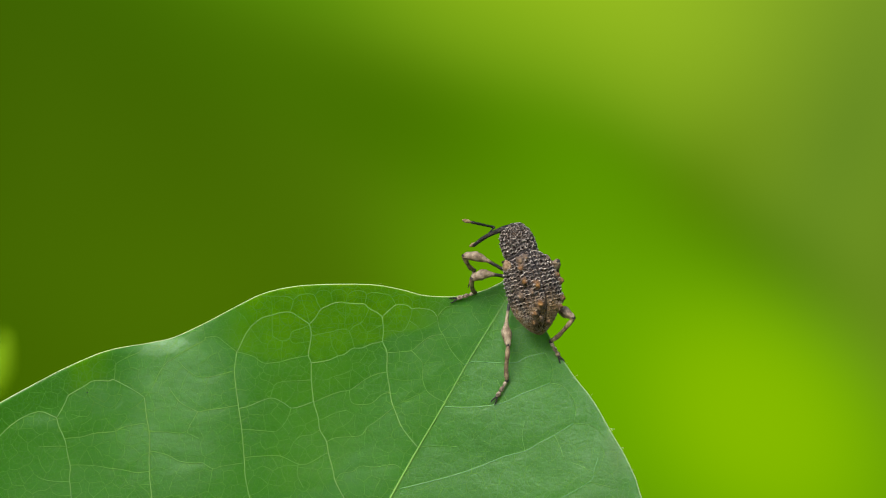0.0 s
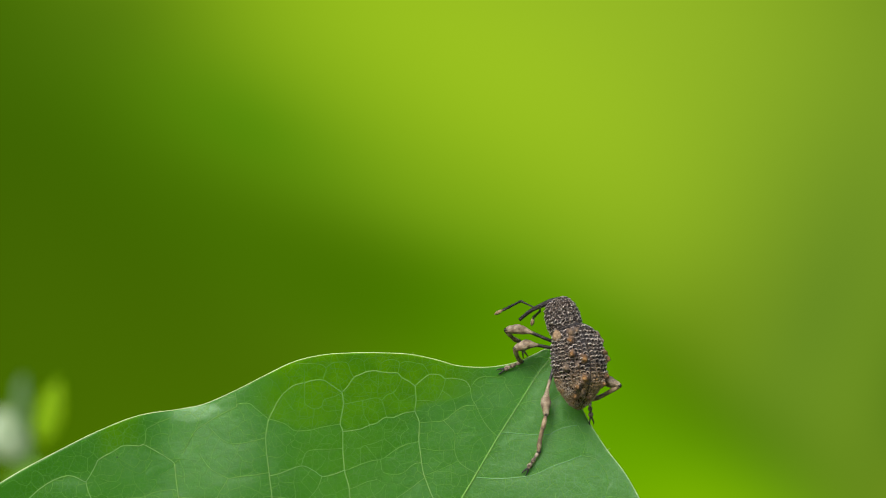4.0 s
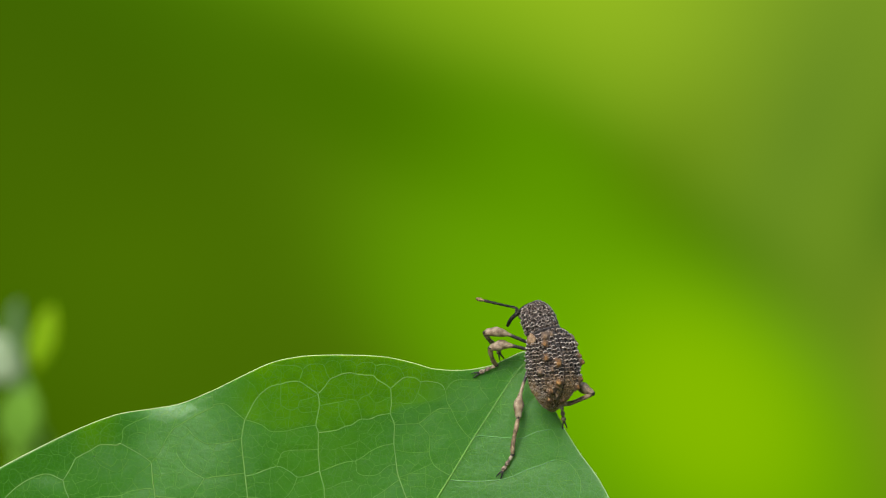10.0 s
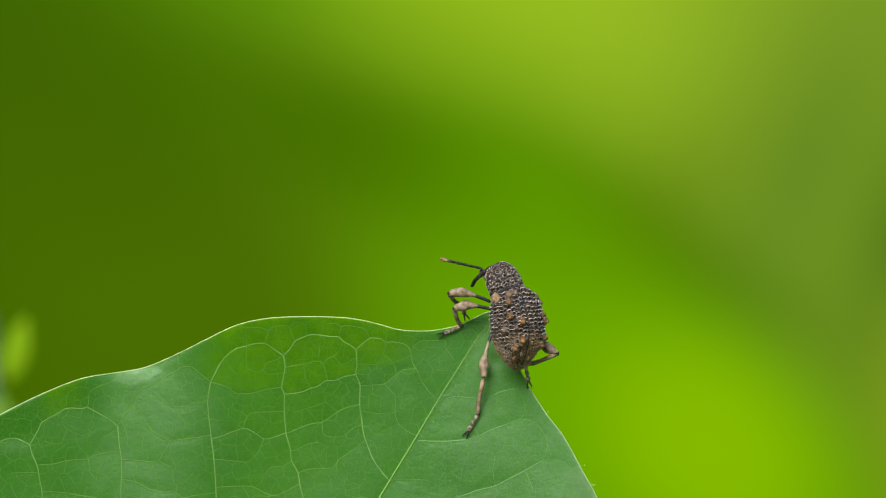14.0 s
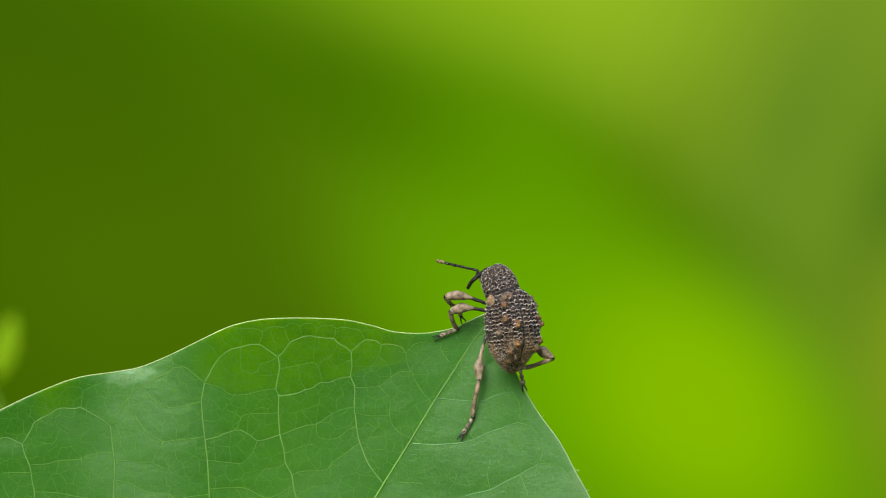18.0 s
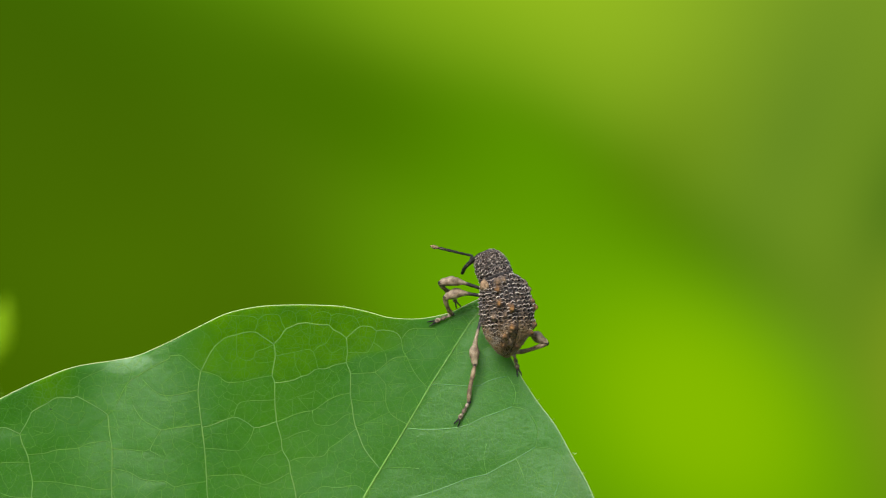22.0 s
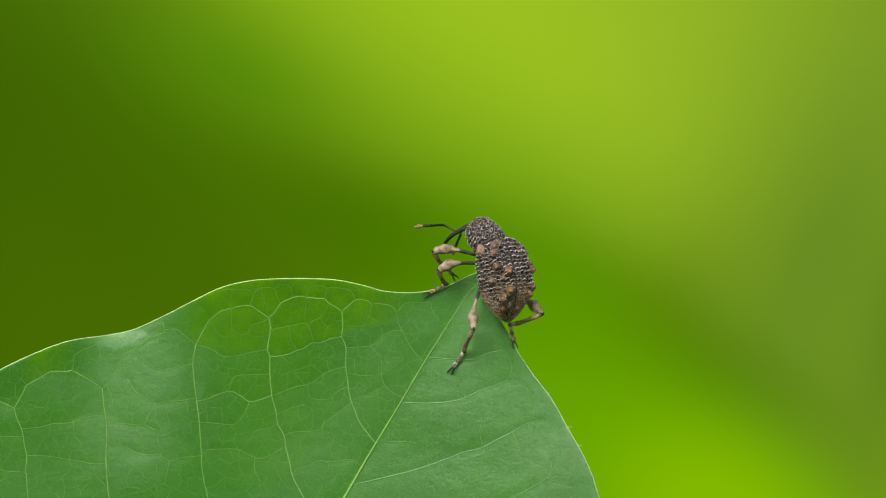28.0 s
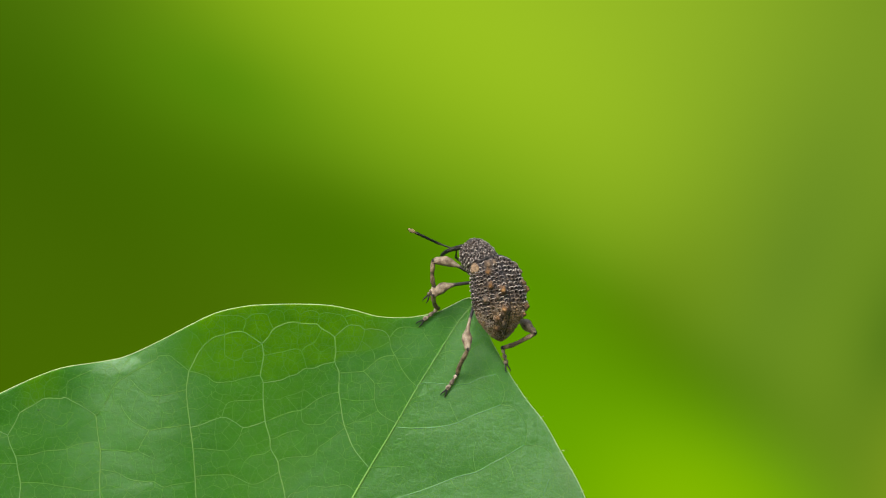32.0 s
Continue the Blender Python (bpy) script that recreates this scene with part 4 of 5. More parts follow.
def relief(s, q, seed, jit=0.2, stagger=0.5):
    """Height and crust of the pitted cuticle: uneven cells one unit apart, their walls raised and crusted; s along, q across."""
    rnd = np.random.RandomState(seed)
    table = rnd.uniform(-1, 1, (64, 64, 2))
    warp = lambda z: np.array([noise.noise((a * 0.8, b * 0.8, seed + z)) for a, b in zip(s.ravel(), q.ravel())]).reshape(s.shape)
    s, q = s + 0.4 * warp(31.0), q + 0.4 * warp(47.0)
    best, second = np.full(s.shape, 9.0), np.full(s.shape, 9.0)
    bs = np.floor(s)
    for di in (-1, 0, 1):
        ci = bs + di
        off = stagger * (ci % 2)
        bq = np.floor(q - off)
        for dk in (-1, 0, 1):
            ck = bq + dk
            jj = table[ci.astype(int) % 64, ck.astype(int) % 64]
            d = np.hypot(s - (ci + 0.5 + 0.85 * jit * jj[..., 0]), 0.95 * (q - (ck + 0.5 + off + jit * jj[..., 1])))
            second = np.minimum(second, np.maximum(best, d))
            best = np.minimum(best, d)
    wall = np.clip(1 - (second - best) / 0.32, 0, 1)
    flat = np.stack([s.ravel(), q.ravel()], -1)
    w = np.array([noise.noise((a * 1.3, b * 1.3, seed)) for a, b in flat]).reshape(s.shape)
    w2 = np.array([noise.noise((a * 3.1, b * 3.1, seed + 5.0)) for a, b in flat]).reshape(s.shape)
    pit = np.exp(-(best / 0.30) ** 2)
    height = wall * (0.75 + 0.8 * w + 0.5 * w2) - 0.6 * pit + 0.45 * w2
    # the crust mask also darkens the pits, like the shade in them
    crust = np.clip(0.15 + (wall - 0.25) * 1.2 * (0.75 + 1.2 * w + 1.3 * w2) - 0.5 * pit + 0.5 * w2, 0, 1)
    return height, crust


def scallops(s, q, seed):
    """Height and crust of uneven rows of scalloped cross ridges with a pit under each arc; s along, q across."""
    rnd = np.random.RandomState(seed)
    table = rnd.uniform(-1, 1, (64, 64, 4))
    flat = np.stack([s.ravel(), q.ravel()], -1)
    field = lambda f, z: np.array([noise.noise((a * f, b * f, seed + z)) for a, b in flat]).reshape(s.shape)
    w, v, w2, w3 = field(0.45, 0.0), field(0.8, 9.0), field(2.1, 5.0), field(4.6, 2.0)
    s = s + 0.28 * w + 0.07 * w2
    q = q + 0.32 * v + 0.08 * field(2.1, 13.0)
    col = np.floor(q)
    u = q - col - 0.5
    s = s + 0.10 * (col % 2) + 0.12 * table[0, col.astype(int) % 64, 0]
    wall, pit = np.zeros(s.shape), np.zeros(s.shape)
    base = np.floor(s)
    for di in (-1, 0, 1):
        row = base + di
        j = table[row.astype(int) % 64, col.astype(int) % 64]
        crest = row + 0.5 + 0.13 * j[..., 0] - (0.30 + 0.10 * j[..., 3]) * (1 - 4 * u * u)
        wall = np.maximum(wall, np.exp(-((s - crest) / 0.12) ** 2) * (0.78 + 0.36 * j[..., 1]))
        pit = np.maximum(pit, np.exp(-((s - crest - 0.38) / 0.17) ** 2 - (u / 0.26) ** 2) * (0.8 + 0.5 * j[..., 2]))
    wall = np.maximum(wall, 0.22 * np.exp(-((np.abs(u) - 0.5) / 0.14) ** 2))
    height = 0.95 * wall - 0.8 * pit + 0.25 * w2 + 0.22 * w3
    # pits under the arcs go dark in the mask too, as shade
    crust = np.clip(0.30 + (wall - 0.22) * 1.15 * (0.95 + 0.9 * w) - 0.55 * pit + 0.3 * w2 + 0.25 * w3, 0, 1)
    return height, crust


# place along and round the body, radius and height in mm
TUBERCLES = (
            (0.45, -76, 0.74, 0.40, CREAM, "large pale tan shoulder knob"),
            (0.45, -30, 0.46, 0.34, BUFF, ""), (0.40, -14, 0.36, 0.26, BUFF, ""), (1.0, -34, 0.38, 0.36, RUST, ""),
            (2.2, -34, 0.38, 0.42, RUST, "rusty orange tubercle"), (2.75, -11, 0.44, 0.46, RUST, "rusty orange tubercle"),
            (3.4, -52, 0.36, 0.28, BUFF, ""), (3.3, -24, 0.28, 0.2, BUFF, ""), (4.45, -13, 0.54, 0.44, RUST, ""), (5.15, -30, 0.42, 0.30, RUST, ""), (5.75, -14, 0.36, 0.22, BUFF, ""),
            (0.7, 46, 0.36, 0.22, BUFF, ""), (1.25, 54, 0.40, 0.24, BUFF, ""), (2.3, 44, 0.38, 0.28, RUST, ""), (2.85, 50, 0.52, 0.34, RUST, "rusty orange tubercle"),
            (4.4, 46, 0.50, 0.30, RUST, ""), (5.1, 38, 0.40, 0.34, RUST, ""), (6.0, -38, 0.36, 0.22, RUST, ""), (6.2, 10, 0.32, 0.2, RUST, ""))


def wing_case(side, weevil):
    n, k = 330, 170
    s = np.linspace(0, 7.25, n)[:, None] * np.ones((1, k))
    phi = np.linspace(0.0, radians(112), k)[None, :] * np.ones((n, 1))
    arc = phi * 2.2
    h, crust = scallops(s / 0.36 + 3, arc / 0.40 + 3, 5 + side)
    # towards the tail the scales break up into grains
    hg, cg = relief(s / 0.24 + 3, arc / 0.24 + 3, 15 + side, 0.62, 0.5)
    tail = np.clip((s + 0.25 * np.sin(arc * 2.3) - 3.9) / 1.2, 0, 1)
    h, crust = h + (1.0 * (0.4 - hg) - h) * tail, crust + (0.85 * np.clip(0.95 - cg, 0, 1) ** 2.3 - crust) * tail
    seam = np.exp(-(arc / 0.045) ** 2)
    edge = np.clip(s / 0.25, 0, 1) * np.clip((7.25 - s) / 0.5, 0, 1)
    rib = np.exp(-((arc - 0.13) / 0.07) ** 2)
    out = 0.15 * h * edge * (1 - seam) * (1 - rib) - 0.07 * seam * edge + 0.03 * rib * edge
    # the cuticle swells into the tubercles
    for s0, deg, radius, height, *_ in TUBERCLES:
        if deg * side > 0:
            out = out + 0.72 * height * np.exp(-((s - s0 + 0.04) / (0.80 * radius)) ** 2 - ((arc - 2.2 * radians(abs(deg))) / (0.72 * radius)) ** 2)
    outer = shell_point(s, side * phi, out)
    inner = shell_point(s, side * phi, -0.22)
    both = np.concatenate([outer, inner[:, ::-1]], 1)
    if side > 0:
        both = both[:, ::-1]
    crust = crust * (1 - seam)
    values = np.concatenate([crust, 0 * crust], 1)
    if side > 0:
        values = values[:, ::-1]
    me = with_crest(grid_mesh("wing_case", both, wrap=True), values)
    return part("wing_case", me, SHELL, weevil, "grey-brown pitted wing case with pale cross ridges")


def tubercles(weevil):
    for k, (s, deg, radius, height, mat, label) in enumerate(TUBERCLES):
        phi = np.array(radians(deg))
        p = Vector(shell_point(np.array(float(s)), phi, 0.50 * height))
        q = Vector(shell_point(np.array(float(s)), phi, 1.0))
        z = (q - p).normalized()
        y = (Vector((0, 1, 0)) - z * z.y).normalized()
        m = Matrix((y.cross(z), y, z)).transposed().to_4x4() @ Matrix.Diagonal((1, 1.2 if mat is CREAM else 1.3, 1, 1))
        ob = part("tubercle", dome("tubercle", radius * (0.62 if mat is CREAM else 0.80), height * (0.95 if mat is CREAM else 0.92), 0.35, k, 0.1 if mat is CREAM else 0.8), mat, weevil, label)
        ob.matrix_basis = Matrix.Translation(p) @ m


def build_weevil():
    weevil = thing("weevil", "brown knobbly weevil with curved black snout on the leaf tip", "beetle", REST)
    for side in (-1, 1):
        wing_case(side, weevil)
    s = np.linspace(0.05, 7.0, 40)[:, None] * np.ones((1, 40))
    phi = np.linspace(0, 2 * np.pi, 40, endpoint=False)[None, :] * np.ones((40, 1))
    part("abdomen", grid_mesh("abdomen", shell_point(s, phi, -0.25), wrap=True, caps=True), BLACK, weevil)
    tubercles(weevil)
    # neck shield
    n, k = 190, 220
    u = np.linspace(0, 1, n)[:, None] * np.ones((1, k))
    ang = np.linspace(0, 2 * np.pi, k, endpoint=False)[None, :] * np.ones((n, 1))
    h, crust = relief(u * 3.7 / 0.41 + 3, ang / (2 * np.pi) * 25 + 3, 21, 0.5, 0.5)
    hs, cs = scallops(u * 3.7 / 0.37 + 3, ang / (2 * np.pi) * 26 + 3, 25)
    h, crust = 0.65 * h + 0.6 * hs, np.clip(0.68 * crust + 0.58 * cs + 0.07, 0, 1)
    rad = curve_value(u, [(0, 1.46), (0.08, 1.56), (0.35, 1.68), (0.62, 1.58), (0.82, 1.30), (0.94, 0.86), (1.0, 0.28)])
    edge = np.clip(u / 0.05, 0, 1) * np.clip((1 - u) / 0.06, 0, 1)
    rad = 0.95 * rad + 0.17 * h * edge
    pts = np.stack([0.905 * rad * np.sin(ang), 3.38 * u, 0.95 * rad * np.cos(ang)], -1) * MM
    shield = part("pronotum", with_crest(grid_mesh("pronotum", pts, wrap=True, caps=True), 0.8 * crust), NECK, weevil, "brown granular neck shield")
    shield.matrix_basis = shield_pose(30)
    return weevil, shield


# the neck shield nods: time, nod in degrees, how far it is drawn back in mm, turn and shift to the side
NOD = [(0, -9, 0.20, 2, 0.48), (1.5, -9, 0.20, 2, 0.45), (2, -10, 0.15, 3, -0.12), (3, -10, 0.17, 3, -0.10), (4, -16, 0.20, 3, -0.12), (4.5, -18, 0.25, 3, -0.05), (7, -28, 0.26, 2.5, 0.14), (9, -28, 0.24, 2.5, 0.16), (14, -29, 0.38, 3, 0.24),
       (25.5, -30, 0.44, 3, 0.30), (27.5, -37, 0.36, 7, 0.12), (28.5, -40, 0.38, 9, 0.12), (30, -40, 0.50, 9, 0.08), (31, -40, 0.58, 9, 0.05), (32, -40, 0.55, 9, 0.04)]


def shield_pose(t):
    """The neck shield's pose on the body."""
    ts, nod, back, turn, side = zip(*NOD)
    return Matrix.Translation(((np.interp(t, ts, side) - 0.22) * MM, -np.interp(t, ts, back) * MM, -0.5 * MM)) @ pose(0, 0, 0, np.interp(t, ts, nod), 0, np.interp(t, ts, turn))


weevil, shield = build_weevil()


SNOUT_BASE, SNOUT_TIP = local(842, 431, -1.9e-3), local(792, 463, -2.1e-3)
SNOUT_ROWS = [(0, 771, 466), (1, 763, 460), (2, 775, 462), (3, 784, 457), (4, 794, 471), (4.5, 802, 473), (7, 819, 475), (25.5, 818, 474),
              (27.5, 797, 464), (28, 795, 466), (30.5, 788, 466), (31.2, 791, 466), (32, 803, 444)]


def build_snout():
    line = smooth_line([local(856, 437, -1.4e-3), SNOUT_BASE, local(823, 439, -2.1e-3), local(807, 449, -2.3e-3), SNOUT_TIP], 7) - np.array(SNOUT_BASE)
    line = line * 1.16
    ob = part("snout", tube("snout", line, [0.40e-3, 0.34e-3, 0.26e-3, 0.205e-3, 0.185e-3, 0.165e-3], 14, 0.9, 0.04), BLACK, weevil, "long curved black snout")
    ob.location = SNOUT_BASE
    ring = [(1.56 * math.sin(a), 0.40 * max(0.0, math.cos(a)) ** 2, 1.40 * math.cos(a)) for a in np.linspace(0, 2 * math.pi, 40)]
    collar = part("collar", tube("collar", np.array(ring) * MM, [0.13e-3], 8), BLACK, weevil, "narrow black collar")
    collar.location = (-0.12 * MM, 0.06 * MM, -0.46 * MM)
    return ob


snout = build_snout()


def snout_pose(t):
    """The snout's pose in the world: turned about its root so that its tip keeps to its row."""
    ts = [r[0] for r in SNOUT_ROWS]
    body = body_at(t)
    root = body @ (shield_pose(t) @ (shield_pose(30).inverted() @ SNOUT_BASE))
    rest = body.to_3x3() @ (SNOUT_TIP - SNOUT_BASE) * 1.16
    p = at(np.interp(t, ts, [r[1] for r in SNOUT_ROWS]), np.interp(t, ts, [r[2] for r in SNOUT_ROWS]), root.y)
    want = reach(root, (p.x, p.z), rest.length, 1) - root
    m = (rest.rotation_difference(want) @ body.to_quaternion()).to_matrix().to_4x4()
    m.translation = root
    return m


def on_snout(t, along, side):
    """A place on the snout, for the feelers."""
    return snout_pose(t) @ ((SNOUT_TIP - SNOUT_BASE) * along + Vector((side * 0.15 * MM, 0.30 * MM, 0)))


# ---- limbs: rigid pieces that lie along their own +y
def piece(name, length, profile, sides=12, bow=0.0, flat=0.9, tooth=0.0, jitter=0.06, seed=1, arch=0.0):
    """A limb piece: (place along, half thickness) pairs in mm; bow and arch bend it, tooth adds a spur on its underside."""
    rnd = np.random.RandomState(seed)
    rows = []
    for u in np.linspace(0, 1, 22):
        r = curve_value(np.array(u), profile)
        ang = np.linspace(0, 2 * np.pi, sides, endpoint=False)
        rr = r * (1 + jitter * rnd.uniform(-1, 1, sides))
        x, z = rr * np.cos(ang), flat * rr * np.sin(ang)
        if tooth:
            z = z - tooth * math.exp(-((u - 0.78) / 0.05) ** 2) * np.maximum(0, -np.sin(ang)) ** 2
        rows.append(np.stack([x + arch * math.sin(math.pi * u ** 1.5), np.full(sides, u * length), z + bow * math.sin(math.pi * u)], -1))
    return grid_mesh(name, np.array(rows) * MM, wrap=True, caps=True)


def foot_mesh(length):
    """Three lobed joints of a foot."""
    bm_rows = []
    for u in np.linspace(0, 1, 34):
        r = 0.075 + 0.10 * abs(math.sin(u * math.pi * 3.0)) ** 0.8 * (0.6 + 0.7 * u)
        ang = np.linspace(0, 2 * np.pi, 10, endpoint=False)
        bm_rows.append(np.stack([1.15 * r * np.cos(ang), np.full(10, u * length), 0.75 * r * np.sin(ang) + 0.12 * math.sin(math.pi * u)], -1))
    return grid_mesh("foot", np.array(bm_rows) * MM, wrap=True, caps=True)


def claw_mesh(length, side):
    line = [(side * 0.03, 0, 0), (side * 0.12, 0.35 * length, 0.10), (side * 0.20, 0.75 * length, 0.02), (side * 0.16, length, -0.22)]
    return tube("claw", smooth_line(np.array(line) * MM, 5), [0.085e-3, 0.075e-3, 0.05e-3, 0.012e-3], 7)


FEMUR_SHAPE = [(0, 0.15), (0.35, 0.155), (0.54, 0.20), (0.65, 0.36), (0.75, 0.46), (0.84, 0.43), (0.90, 0.37), (0.95, 0.35), (1, 0.22)]
HIND_FEMUR_SHAPE = [(0, 0.15), (0.40, 0.145), (0.58, 0.17), (0.67, 0.28), (0.75, 0.48), (0.82, 0.47), (0.89, 0.34), (0.95, 0.30), (1, 0.21)]
TIBIA_SHAPE = [(0, 0.13), (0.12, 0.20), (0.5, 0.175), (0.85, 0.20), (1, 0.15)]


def build_leg(name, femur_len, tibia_len, foot_len, seed, arch=0.36):
    femur = part(name, piece("femur", femur_len, HIND_FEMUR_SHAPE if name == "hind_leg" else FEMUR_SHAPE, bow=0.10, tooth=0.28, jitter=0.11, seed=seed, arch=arch), HIND_FEMUR if name == "hind_leg" else FEMUR, weevil, "tan mottled leg, black towards the body")
    tibia = part("tibia", piece("tibia", tibia_len, TIBIA_SHAPE, bow=0.06, jitter=0.10, seed=seed + 1, arch=0.35 * arch), TIBIA, femur)
    knee = part("knee", dome("knee", 0.19, 0.25, 0, seed), BLACK, femur)
    knee.matrix_basis = Matrix.Translation((0, (femur_len - 0.08) * MM, 0))
    ankle = part("ankle", piece("ankle", 0.34, [(0, 0.12), (0.5, 0.2), (1, 0.12)], 8), BLACK, tibia)
    ankle.location = (0, (tibia_len - 0.2) * MM, 0)
    foot = part("foot", foot_mesh(foot_len), TARSUS, femur)
    claws = [part("claw", claw_mesh(0.75, side), BLACK, femur) for side in (-1, 1)]
    return dict(femur=femur, tibia=tibia, foot=foot, claws=claws, lens=(femur_len * MM, tibia_len * MM, foot_len * MM))


def aim(a, b, up=Vector((0, -1, 0))):
    """A pose at a whose +y runs to b and whose +z keeps to up."""
    y = (b - a).normalized()
    x = y.cross(up)
    x = x.normalized() if x.length > 1e-4 else Vector((1, 0, 0))
    m = Matrix((x, y, x.cross(y))).transposed().to_4x4()
    m.translation = a
    return m


def reach(a, target, length, toward):
    """The end of a piece of that length from a, over the target's place on the grid; toward -1 bends it to the viewer, 1 away."""
    flat = Vector((target[0] - a.x, 0, target[1] - a.z))
    if flat.length >= length * 0.995:
        flat *= length * 0.995 / flat.length
    side = math.sqrt(max(0.0, length ** 2 - flat.length ** 2))
    return a + flat + Vector((0, toward * side, 0))


def spot(g, depth):
    p = at(g[0], g[1], depth)
    return (p.x, p.z)


LEGS = {}


def set_leg(leg, name, hip, rows, bends):
    LEGS[name] = (leg, hip, rows, bends)


def pick(rows, t):
    """The grid places of knee, ankle and toe at a time, and how far the foot is lifted off the leaf."""
    ts = [r[0] for r in rows]
    out = [(np.interp(t, ts, [r[k][0] for r in rows]), np.interp(t, ts, [r[k][1] for r in rows])) for k in (1, 2, 3)]
    return out + [np.interp(t, ts, [(r[4] if len(r) > 4 else 0.0) for r in rows]) * MM]


def leaf_spot(g, lift):
    """A place on the leaf's skin, or lift metres before it."""
    return Vector(on_leaf(g, lift)[0])


def limb_rows(name, times):
    """Poses of a limb's pieces at the given times, each in its parent's space."""
    leg, hip, rows, bends = LEGS[name]
    out = {"femur": [], "tibia": [], "foot": [], "claw": []}
    a, b, c = leg["lens"]
    for t in times:
        body = body_at(t)
        h = on_snout(t, *hip) if isinstance(hip, tuple) else body @ hip
        knee, ankle, toe, lift = pick(rows, t)
        if bends is None:
            # a leg: from the foot on the leaf up to the hip
            an = leaf_spot(ankle, 0.30 * MM + lift)
            kx, kz = spot(knee, an.y - 1.5 * MM)
            kn = reach(an, (kx, kz), b, -1)
            h = kn + (h - kn).normalized() * a
            tip = leaf_spot(toe, 0.12 * MM + lift)
            to = an + (tip - an).normalized() * c
        else:
            kn = reach(h, spot(knee, h.y), a, bends[0])
            an = reach(kn, spot(ankle, kn.y), b, bends[1])
            to = reach(an, spot(toe, an.y), c, bends[2])
        fm = aim(h, kn)
        inv = fm.inverted()
        tm, om = aim(kn, an), aim(an, to)
        out["femur"].append((t, body.inverted() @ fm))
        out["tibia"].append((t, inv @ tm))
        out["foot"].append((t, inv @ om))
        out["claw"].append((t, inv @ om @ Matrix.Translation((0, c - 0.05 * MM, 0))))
    return out


front_left = build_leg("front_leg", 4.4, 2.5, 0.95, 11)
set_leg(front_left, "front_left", local(850, 480, -2.2e-3), [
    (0, (757, 481), (776, 509), (770, 535)), (0.3, (756, 478), (765, 500), (745, 520)), (0.6, (757, 472), (730, 488), (690, 485), 1.5), (1.0, (758, 466), (720, 483), (672, 481), 1.5),
    (1.2, (757, 472), (722, 492), (680, 502), 1.2), (1.5, (758, 490), (770, 515), (775, 535)), (2, (760, 504), (781, 529), (800, 537)), (3, (771, 489), (793, 510), (808, 537)),
    (4, (771, 488), (796, 508), (808, 537)), (9, (776, 484), (797, 507), (809, 534)), (20, (777, 488), (798, 507), (810, 531)), (25.5, (777, 488), (798, 507), (810, 530)), (27.5, (773, 482), (795, 506), (816, 530)),
    (30.2, (774, 479), (799, 512), (815, 531)), (31.3, (772, 479), (800, 516), (815, 531)), (31.7, (778, 465), (795, 505), (785, 535)), (32, (787, 453), (789, 499), (764, 539), 0.8)], None)
mid_left = build_leg("middle_leg", 4.1, 2.3, 1.7, 23)
set_leg(mid_left, "mid_left", local(856, 494, -2.0e-3), [
    (0, (771, 521), (777, 548), (738, 560)), (1.5, (769, 519), (773, 545), (733, 561)), (1.9, (775, 522), (786, 544), (745, 562)), (3, (787, 522), (801, 544), (759, 562)), (9, (786, 512), (800, 544), (760, 562)), (20, (786, 514), (801, 546), (760, 563)),
    (25.5, (786, 514), (800, 544), (758, 561)), (27.5, (783, 515), (798, 539), (758, 560)), (30.0, (783, 512), (797, 538), (758, 560)), (30.3, (795, 490), (780, 515), (742, 525), 1.5),
    (30.5, (803, 473), (767, 499), (730, 497), 2.0), (30.8, (795, 480), (772, 510), (735, 540), 1.2), (31.0, (790, 484), (778, 511), (742, 548), 0.5), (31.3, (786, 508), (792, 534), (757, 568)), (32, (786, 514), (796, 538), (760, 567))], None)
hind_left = build_leg("hind_leg", 5.3, 3.3, 1.7, 37, 0.26)
set_leg(hind_left, "hind_left", local(857, 541, -2.0e-3), [
    (0, (835, 641), (832, 703), (806, 744)), (1.5, (832, 639), (829, 701), (804, 744)), (3, (844, 640), (831, 703), (805, 742)), (9, (840, 634), (831, 701), (806, 743)), (24.9, (841, 636), (830, 700), (806, 744)),
    (25.2, (842, 630), (830, 680), (807, 718)), (25.5, (844, 623), (829, 660), (805, 697)), (32, (848, 611), (830, 654), (803, 694))], None)
hind_right = build_leg("hind_leg", 4.8, 3.2, 1.5, 41, -0.30)
set_leg(hind_right, "hind_right", local(905, 548, -1.5e-3), [
    (0, (952, 593), (910, 635), (926, 664)), (1.0, (949, 591), (906, 632), (926, 668)), (1.4, (955, 580), (925, 628), (940, 668)), (2.0, (970, 559), (953, 619), (960, 657), 1.5),
    (2.3, (965, 590), (945, 630), (955, 668)), (2.6, (935, 630), (915, 640), (925, 675)), (3.0, (927, 638), (912, 628), (922, 668)), (3.4, (955, 605), (915, 622), (925, 662)),
    (4, (974, 585), (920, 611), (925, 660)), (25.5, (969, 598), (907, 613), (921, 657)), (27.5, (968, 592), (910, 610), (921, 654)), (32, (969, 583), (910, 608), (920, 649))], None)
mid_right = build_leg("middle_leg", 4.0, 2.3, 1.7, 53)
set_leg(mid_right, "mid_right", local(905, 490, -1.0e-3), [
    (0, (925, 492), (925, 525), (905, 545)), (1.5, (925, 490), (925, 525), (905, 545)), (2.5, (922, 500), (920, 530), (905, 550)), (32, (922, 500), (920, 530), (905, 550))], None)

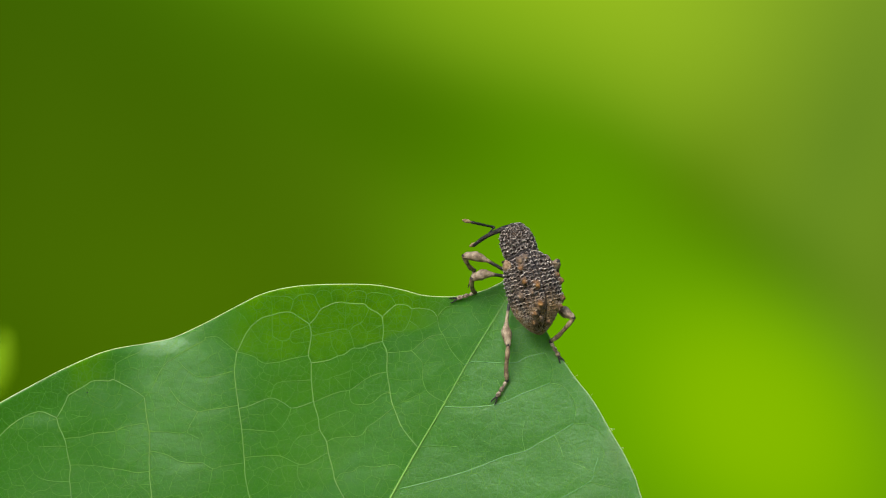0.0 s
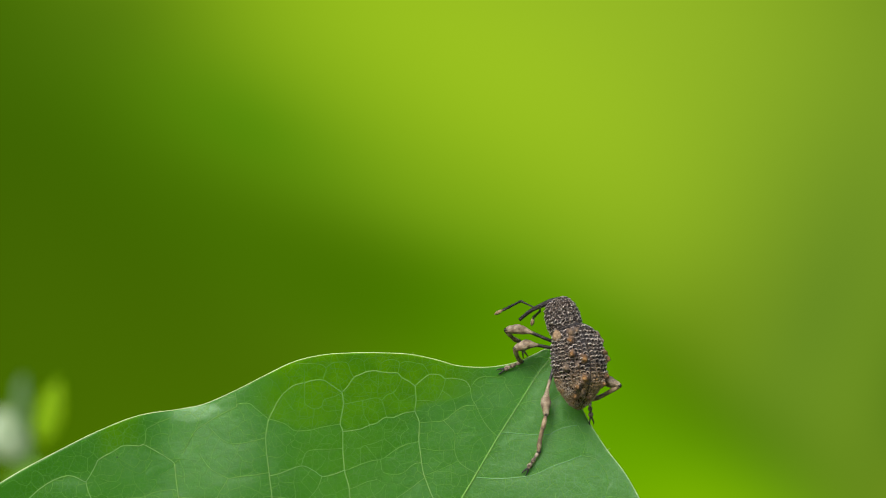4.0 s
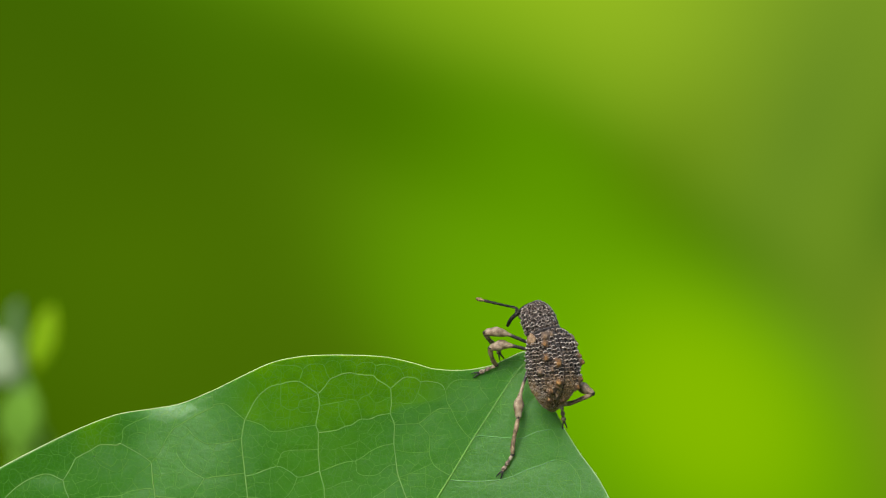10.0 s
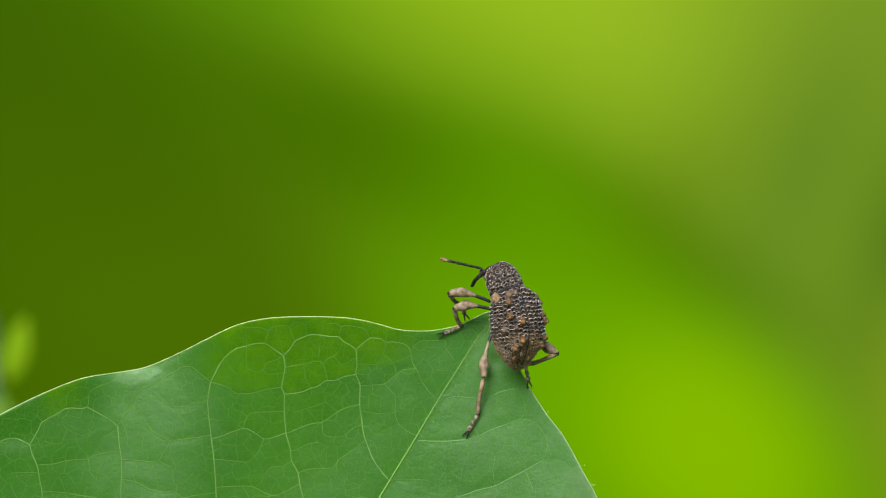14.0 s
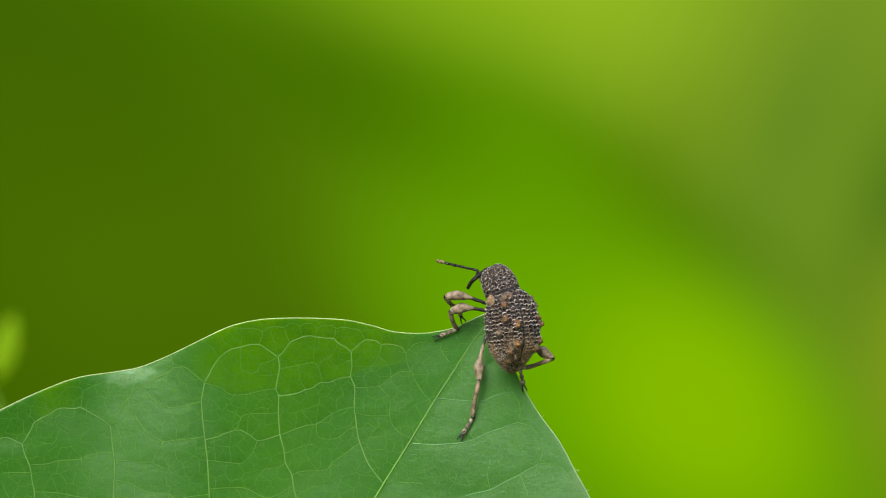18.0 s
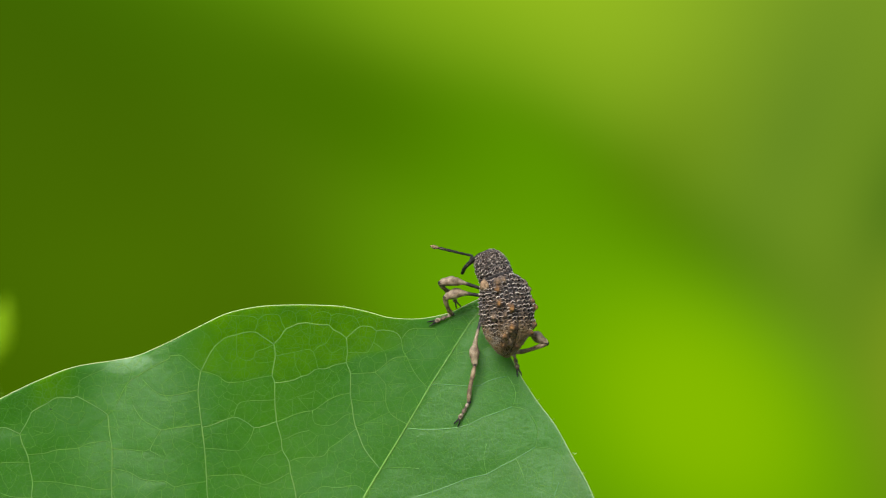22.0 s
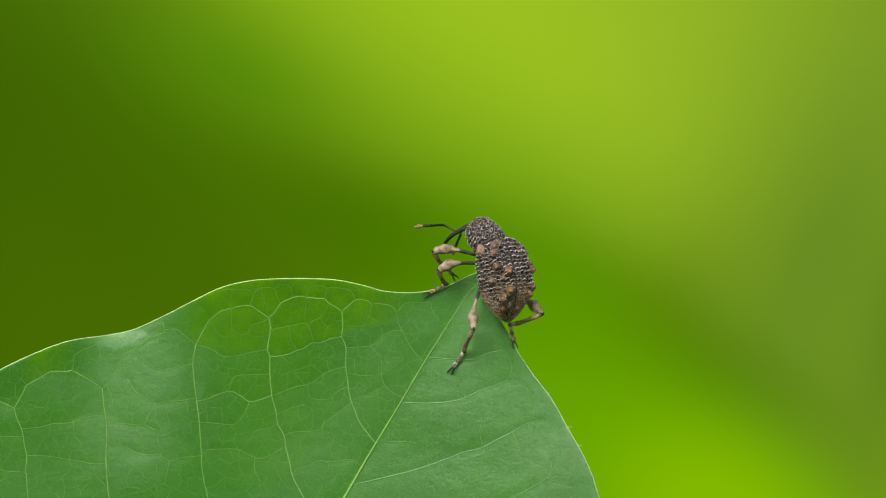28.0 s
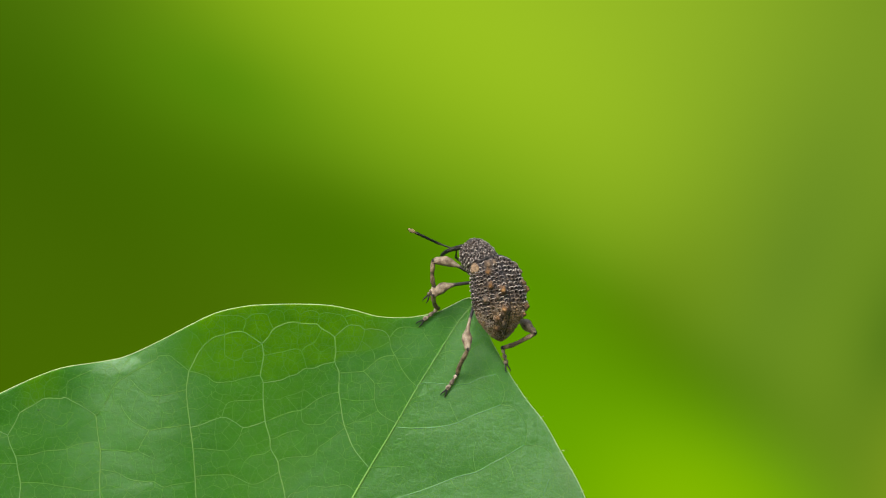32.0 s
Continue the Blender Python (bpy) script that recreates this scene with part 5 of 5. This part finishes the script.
# feelers
def build_feeler(seed):
    scape = part("feeler", piece("scape", 1.3, [(0, 0.07), (0.7, 0.08), (1, 0.13)], 8, 0.05), BLACK, weevil, "slender elbowed black feeler")
    whip = part("funicle", piece("funicle", 3.1, [(0, 0.08), (0.1, 0.125), (0.2, 0.085), (0.3, 0.125), (0.4, 0.09), (0.5, 0.13), (0.6, 0.095), (0.7, 0.135), (0.8, 0.10), (0.9, 0.14), (1, 0.11)], 8, 0.12), BLACK, scape)
    club = part("club", piece("club", 0.8, [(0, 0.08), (0.35, 0.16), (0.7, 0.165), (1, 0.04)], 10), CLUB, scape, "brown feeler club")
    return dict(femur=scape, tibia=whip, foot=club, claws=[], lens=(1.3 * MM, 3.1 * MM, 0.3 * MM))


feeler = build_feeler(61)
set_leg(feeler, "feeler", (0.60, -1), [
    (0, (812, 432), (772, 421), (757, 417)), (0.6, (800, 434), (760, 430), (735, 425)), (1, (795, 434), (735, 440), (720, 442)), (1.5, (800, 434), (748, 448), (732, 452)), (2, (806, 432), (741, 454), (725, 458)),
    (2.6, (812, 430), (770, 410), (752, 398)), (3, (816, 430), (770, 406), (752, 396)), (3.5, (808, 432), (762, 430), (748, 434)), (4, (798, 437), (765, 453), (751, 460)),
    (4.5, (800, 446), (775, 467), (762, 477)), (6.5, (829, 449), (780, 449), (764, 452)), (7, (830, 447), (792, 463), (778, 471)), (7.2, (831, 447), (789, 456), (773, 462)), (7.5, (832, 445), (788, 438), (772, 438)), (7.8, (833, 443), (784, 422), (768, 416)),
    (8.1, (833, 443), (776, 430), (761, 426)), (25.5, (835, 443), (776, 429), (761, 425)), (27.0, (800, 425), (765, 400), (750, 390)), (27.5, (800, 424), (765, 402), (748, 392)),
    (28, (792, 434), (757, 436), (740, 438)), (28.5, (788, 437), (752, 450), (738, 456)), (29, (786, 436), (750, 440), (735, 446)), (29.5, (794, 425), (758, 408), (742, 398)), (30, (792, 423), (758, 404), (742, 394)),
    (30.5, (787, 434), (748, 439), (731, 441)), (31.2, (784, 442), (752, 460), (737, 469)), (31.6, (786, 436), (750, 440), (735, 445)), (32, (792, 421), (757, 404), (741, 396))], (1, -1, -1))
feeler_right = build_feeler(67)
set_leg(feeler_right, "feeler_right", (0.5, 1), [
    (0, (805, 446), (782, 462), (770, 467)), (1, (800, 447), (775, 456), (765, 460)), (2, (798, 442), (800, 434), (798, 424)), (3, (800, 442), (790, 450), (785, 455)),
    (4, (832, 455), (822, 466), (820, 474)), (7, (835, 445), (838, 455), (840, 460)), (25.5, (835, 445), (838, 455), (840, 460)), (27.5, (829, 456), (819, 466), (812, 471)), (28, (822, 452), (813, 473), (809, 483)), (28.5, (820, 447), (816, 470), (812, 481)), (29, (820, 446), (822, 464), (818, 474)), (29.5, (815, 445), (819, 449), (824, 455)), (30.2, (814, 445), (817, 445), (820, 445)),
    (30.5, (818, 444), (820, 450), (817, 456)), (31, (816, 450), (814, 459), (812, 464)), (31.5, (816, 450), (815, 459), (814, 464)), (32, (828, 448), (833, 452), (838, 455))], (1, 1, 1))

SPRIG_ROWS = [(0, -2, 620), (1, -30, 620), (2, -30, 720), (3, 20, 650), (3.5, 50, 680), (4, 92, 705), (4.5, 55, 690), (6.5, 22, 592), (7, 22, 592), (8, 34, 560), (9, 42, 562),
              (9.5, 58, 572), (10, 82, 572), (10.5, 72, 550), (11, 26, 540), (12, 30, 550), (13, 36, 590), (14, 34, 595), (14.5, 42, 580), (16.5, 38, 572), (17, 26, 576),
              (18, 14, 590), (19, 5, 575), (20, 8, 548), (21, 22, 572), (22, 0, 560), (23, 54, 590), (24, -2, 555), (25, -15, 560), (25.5, -25, 560), (27.5, -90, 600), (32, -90, 600)]


def motions():
    times = sorted({k[0] for k in BODY_KEYS} | {k[0] for k in NOD} | {r[0] for n in LEGS for r in LEGS[n][2]})
    walk(weevil, [(t, body_at(t)) for t in times])
    walk(shield, [(t, shield_pose(t)) for t in sorted({r[0] for r in NOD})])
    walk(snout, [(t, body_at(t).inverted() @ snout_pose(t)) for t in times])
    for n in LEGS:
        rows = limb_rows(n, times)
        leg = LEGS[n][0]
        for k in ("femur", "tibia", "foot"):
            walk(leg[k], rows[k])
        for claw in leg["claws"]:
            walk(claw, rows["claw"])
    # the sprig sways
    ts = [r[0] for r in PATH]
    rows = []
    for t, gx, gy in SPRIG_ROWS:
        pose_now = [np.interp(t, ts, [r[k] for r in PATH]) for k in range(1, 7)]
        m = stand(*pose_now)
        f = 784 / math.tan(radians(7.5))
        way = m.to_3x3() @ Vector(((gx - 784) / f, (441 - gy) / f, -1))
        eye = m.translation
        p = eye + way * ((SPRIG_AT.y - eye.y) / way.y)
        rows.append((t, Matrix.Translation((p.x - 0.004, SPRIG_AT.y, p.z - SPRIG_AT.z - 0.001))))
    walk(sprig, rows)


motions()
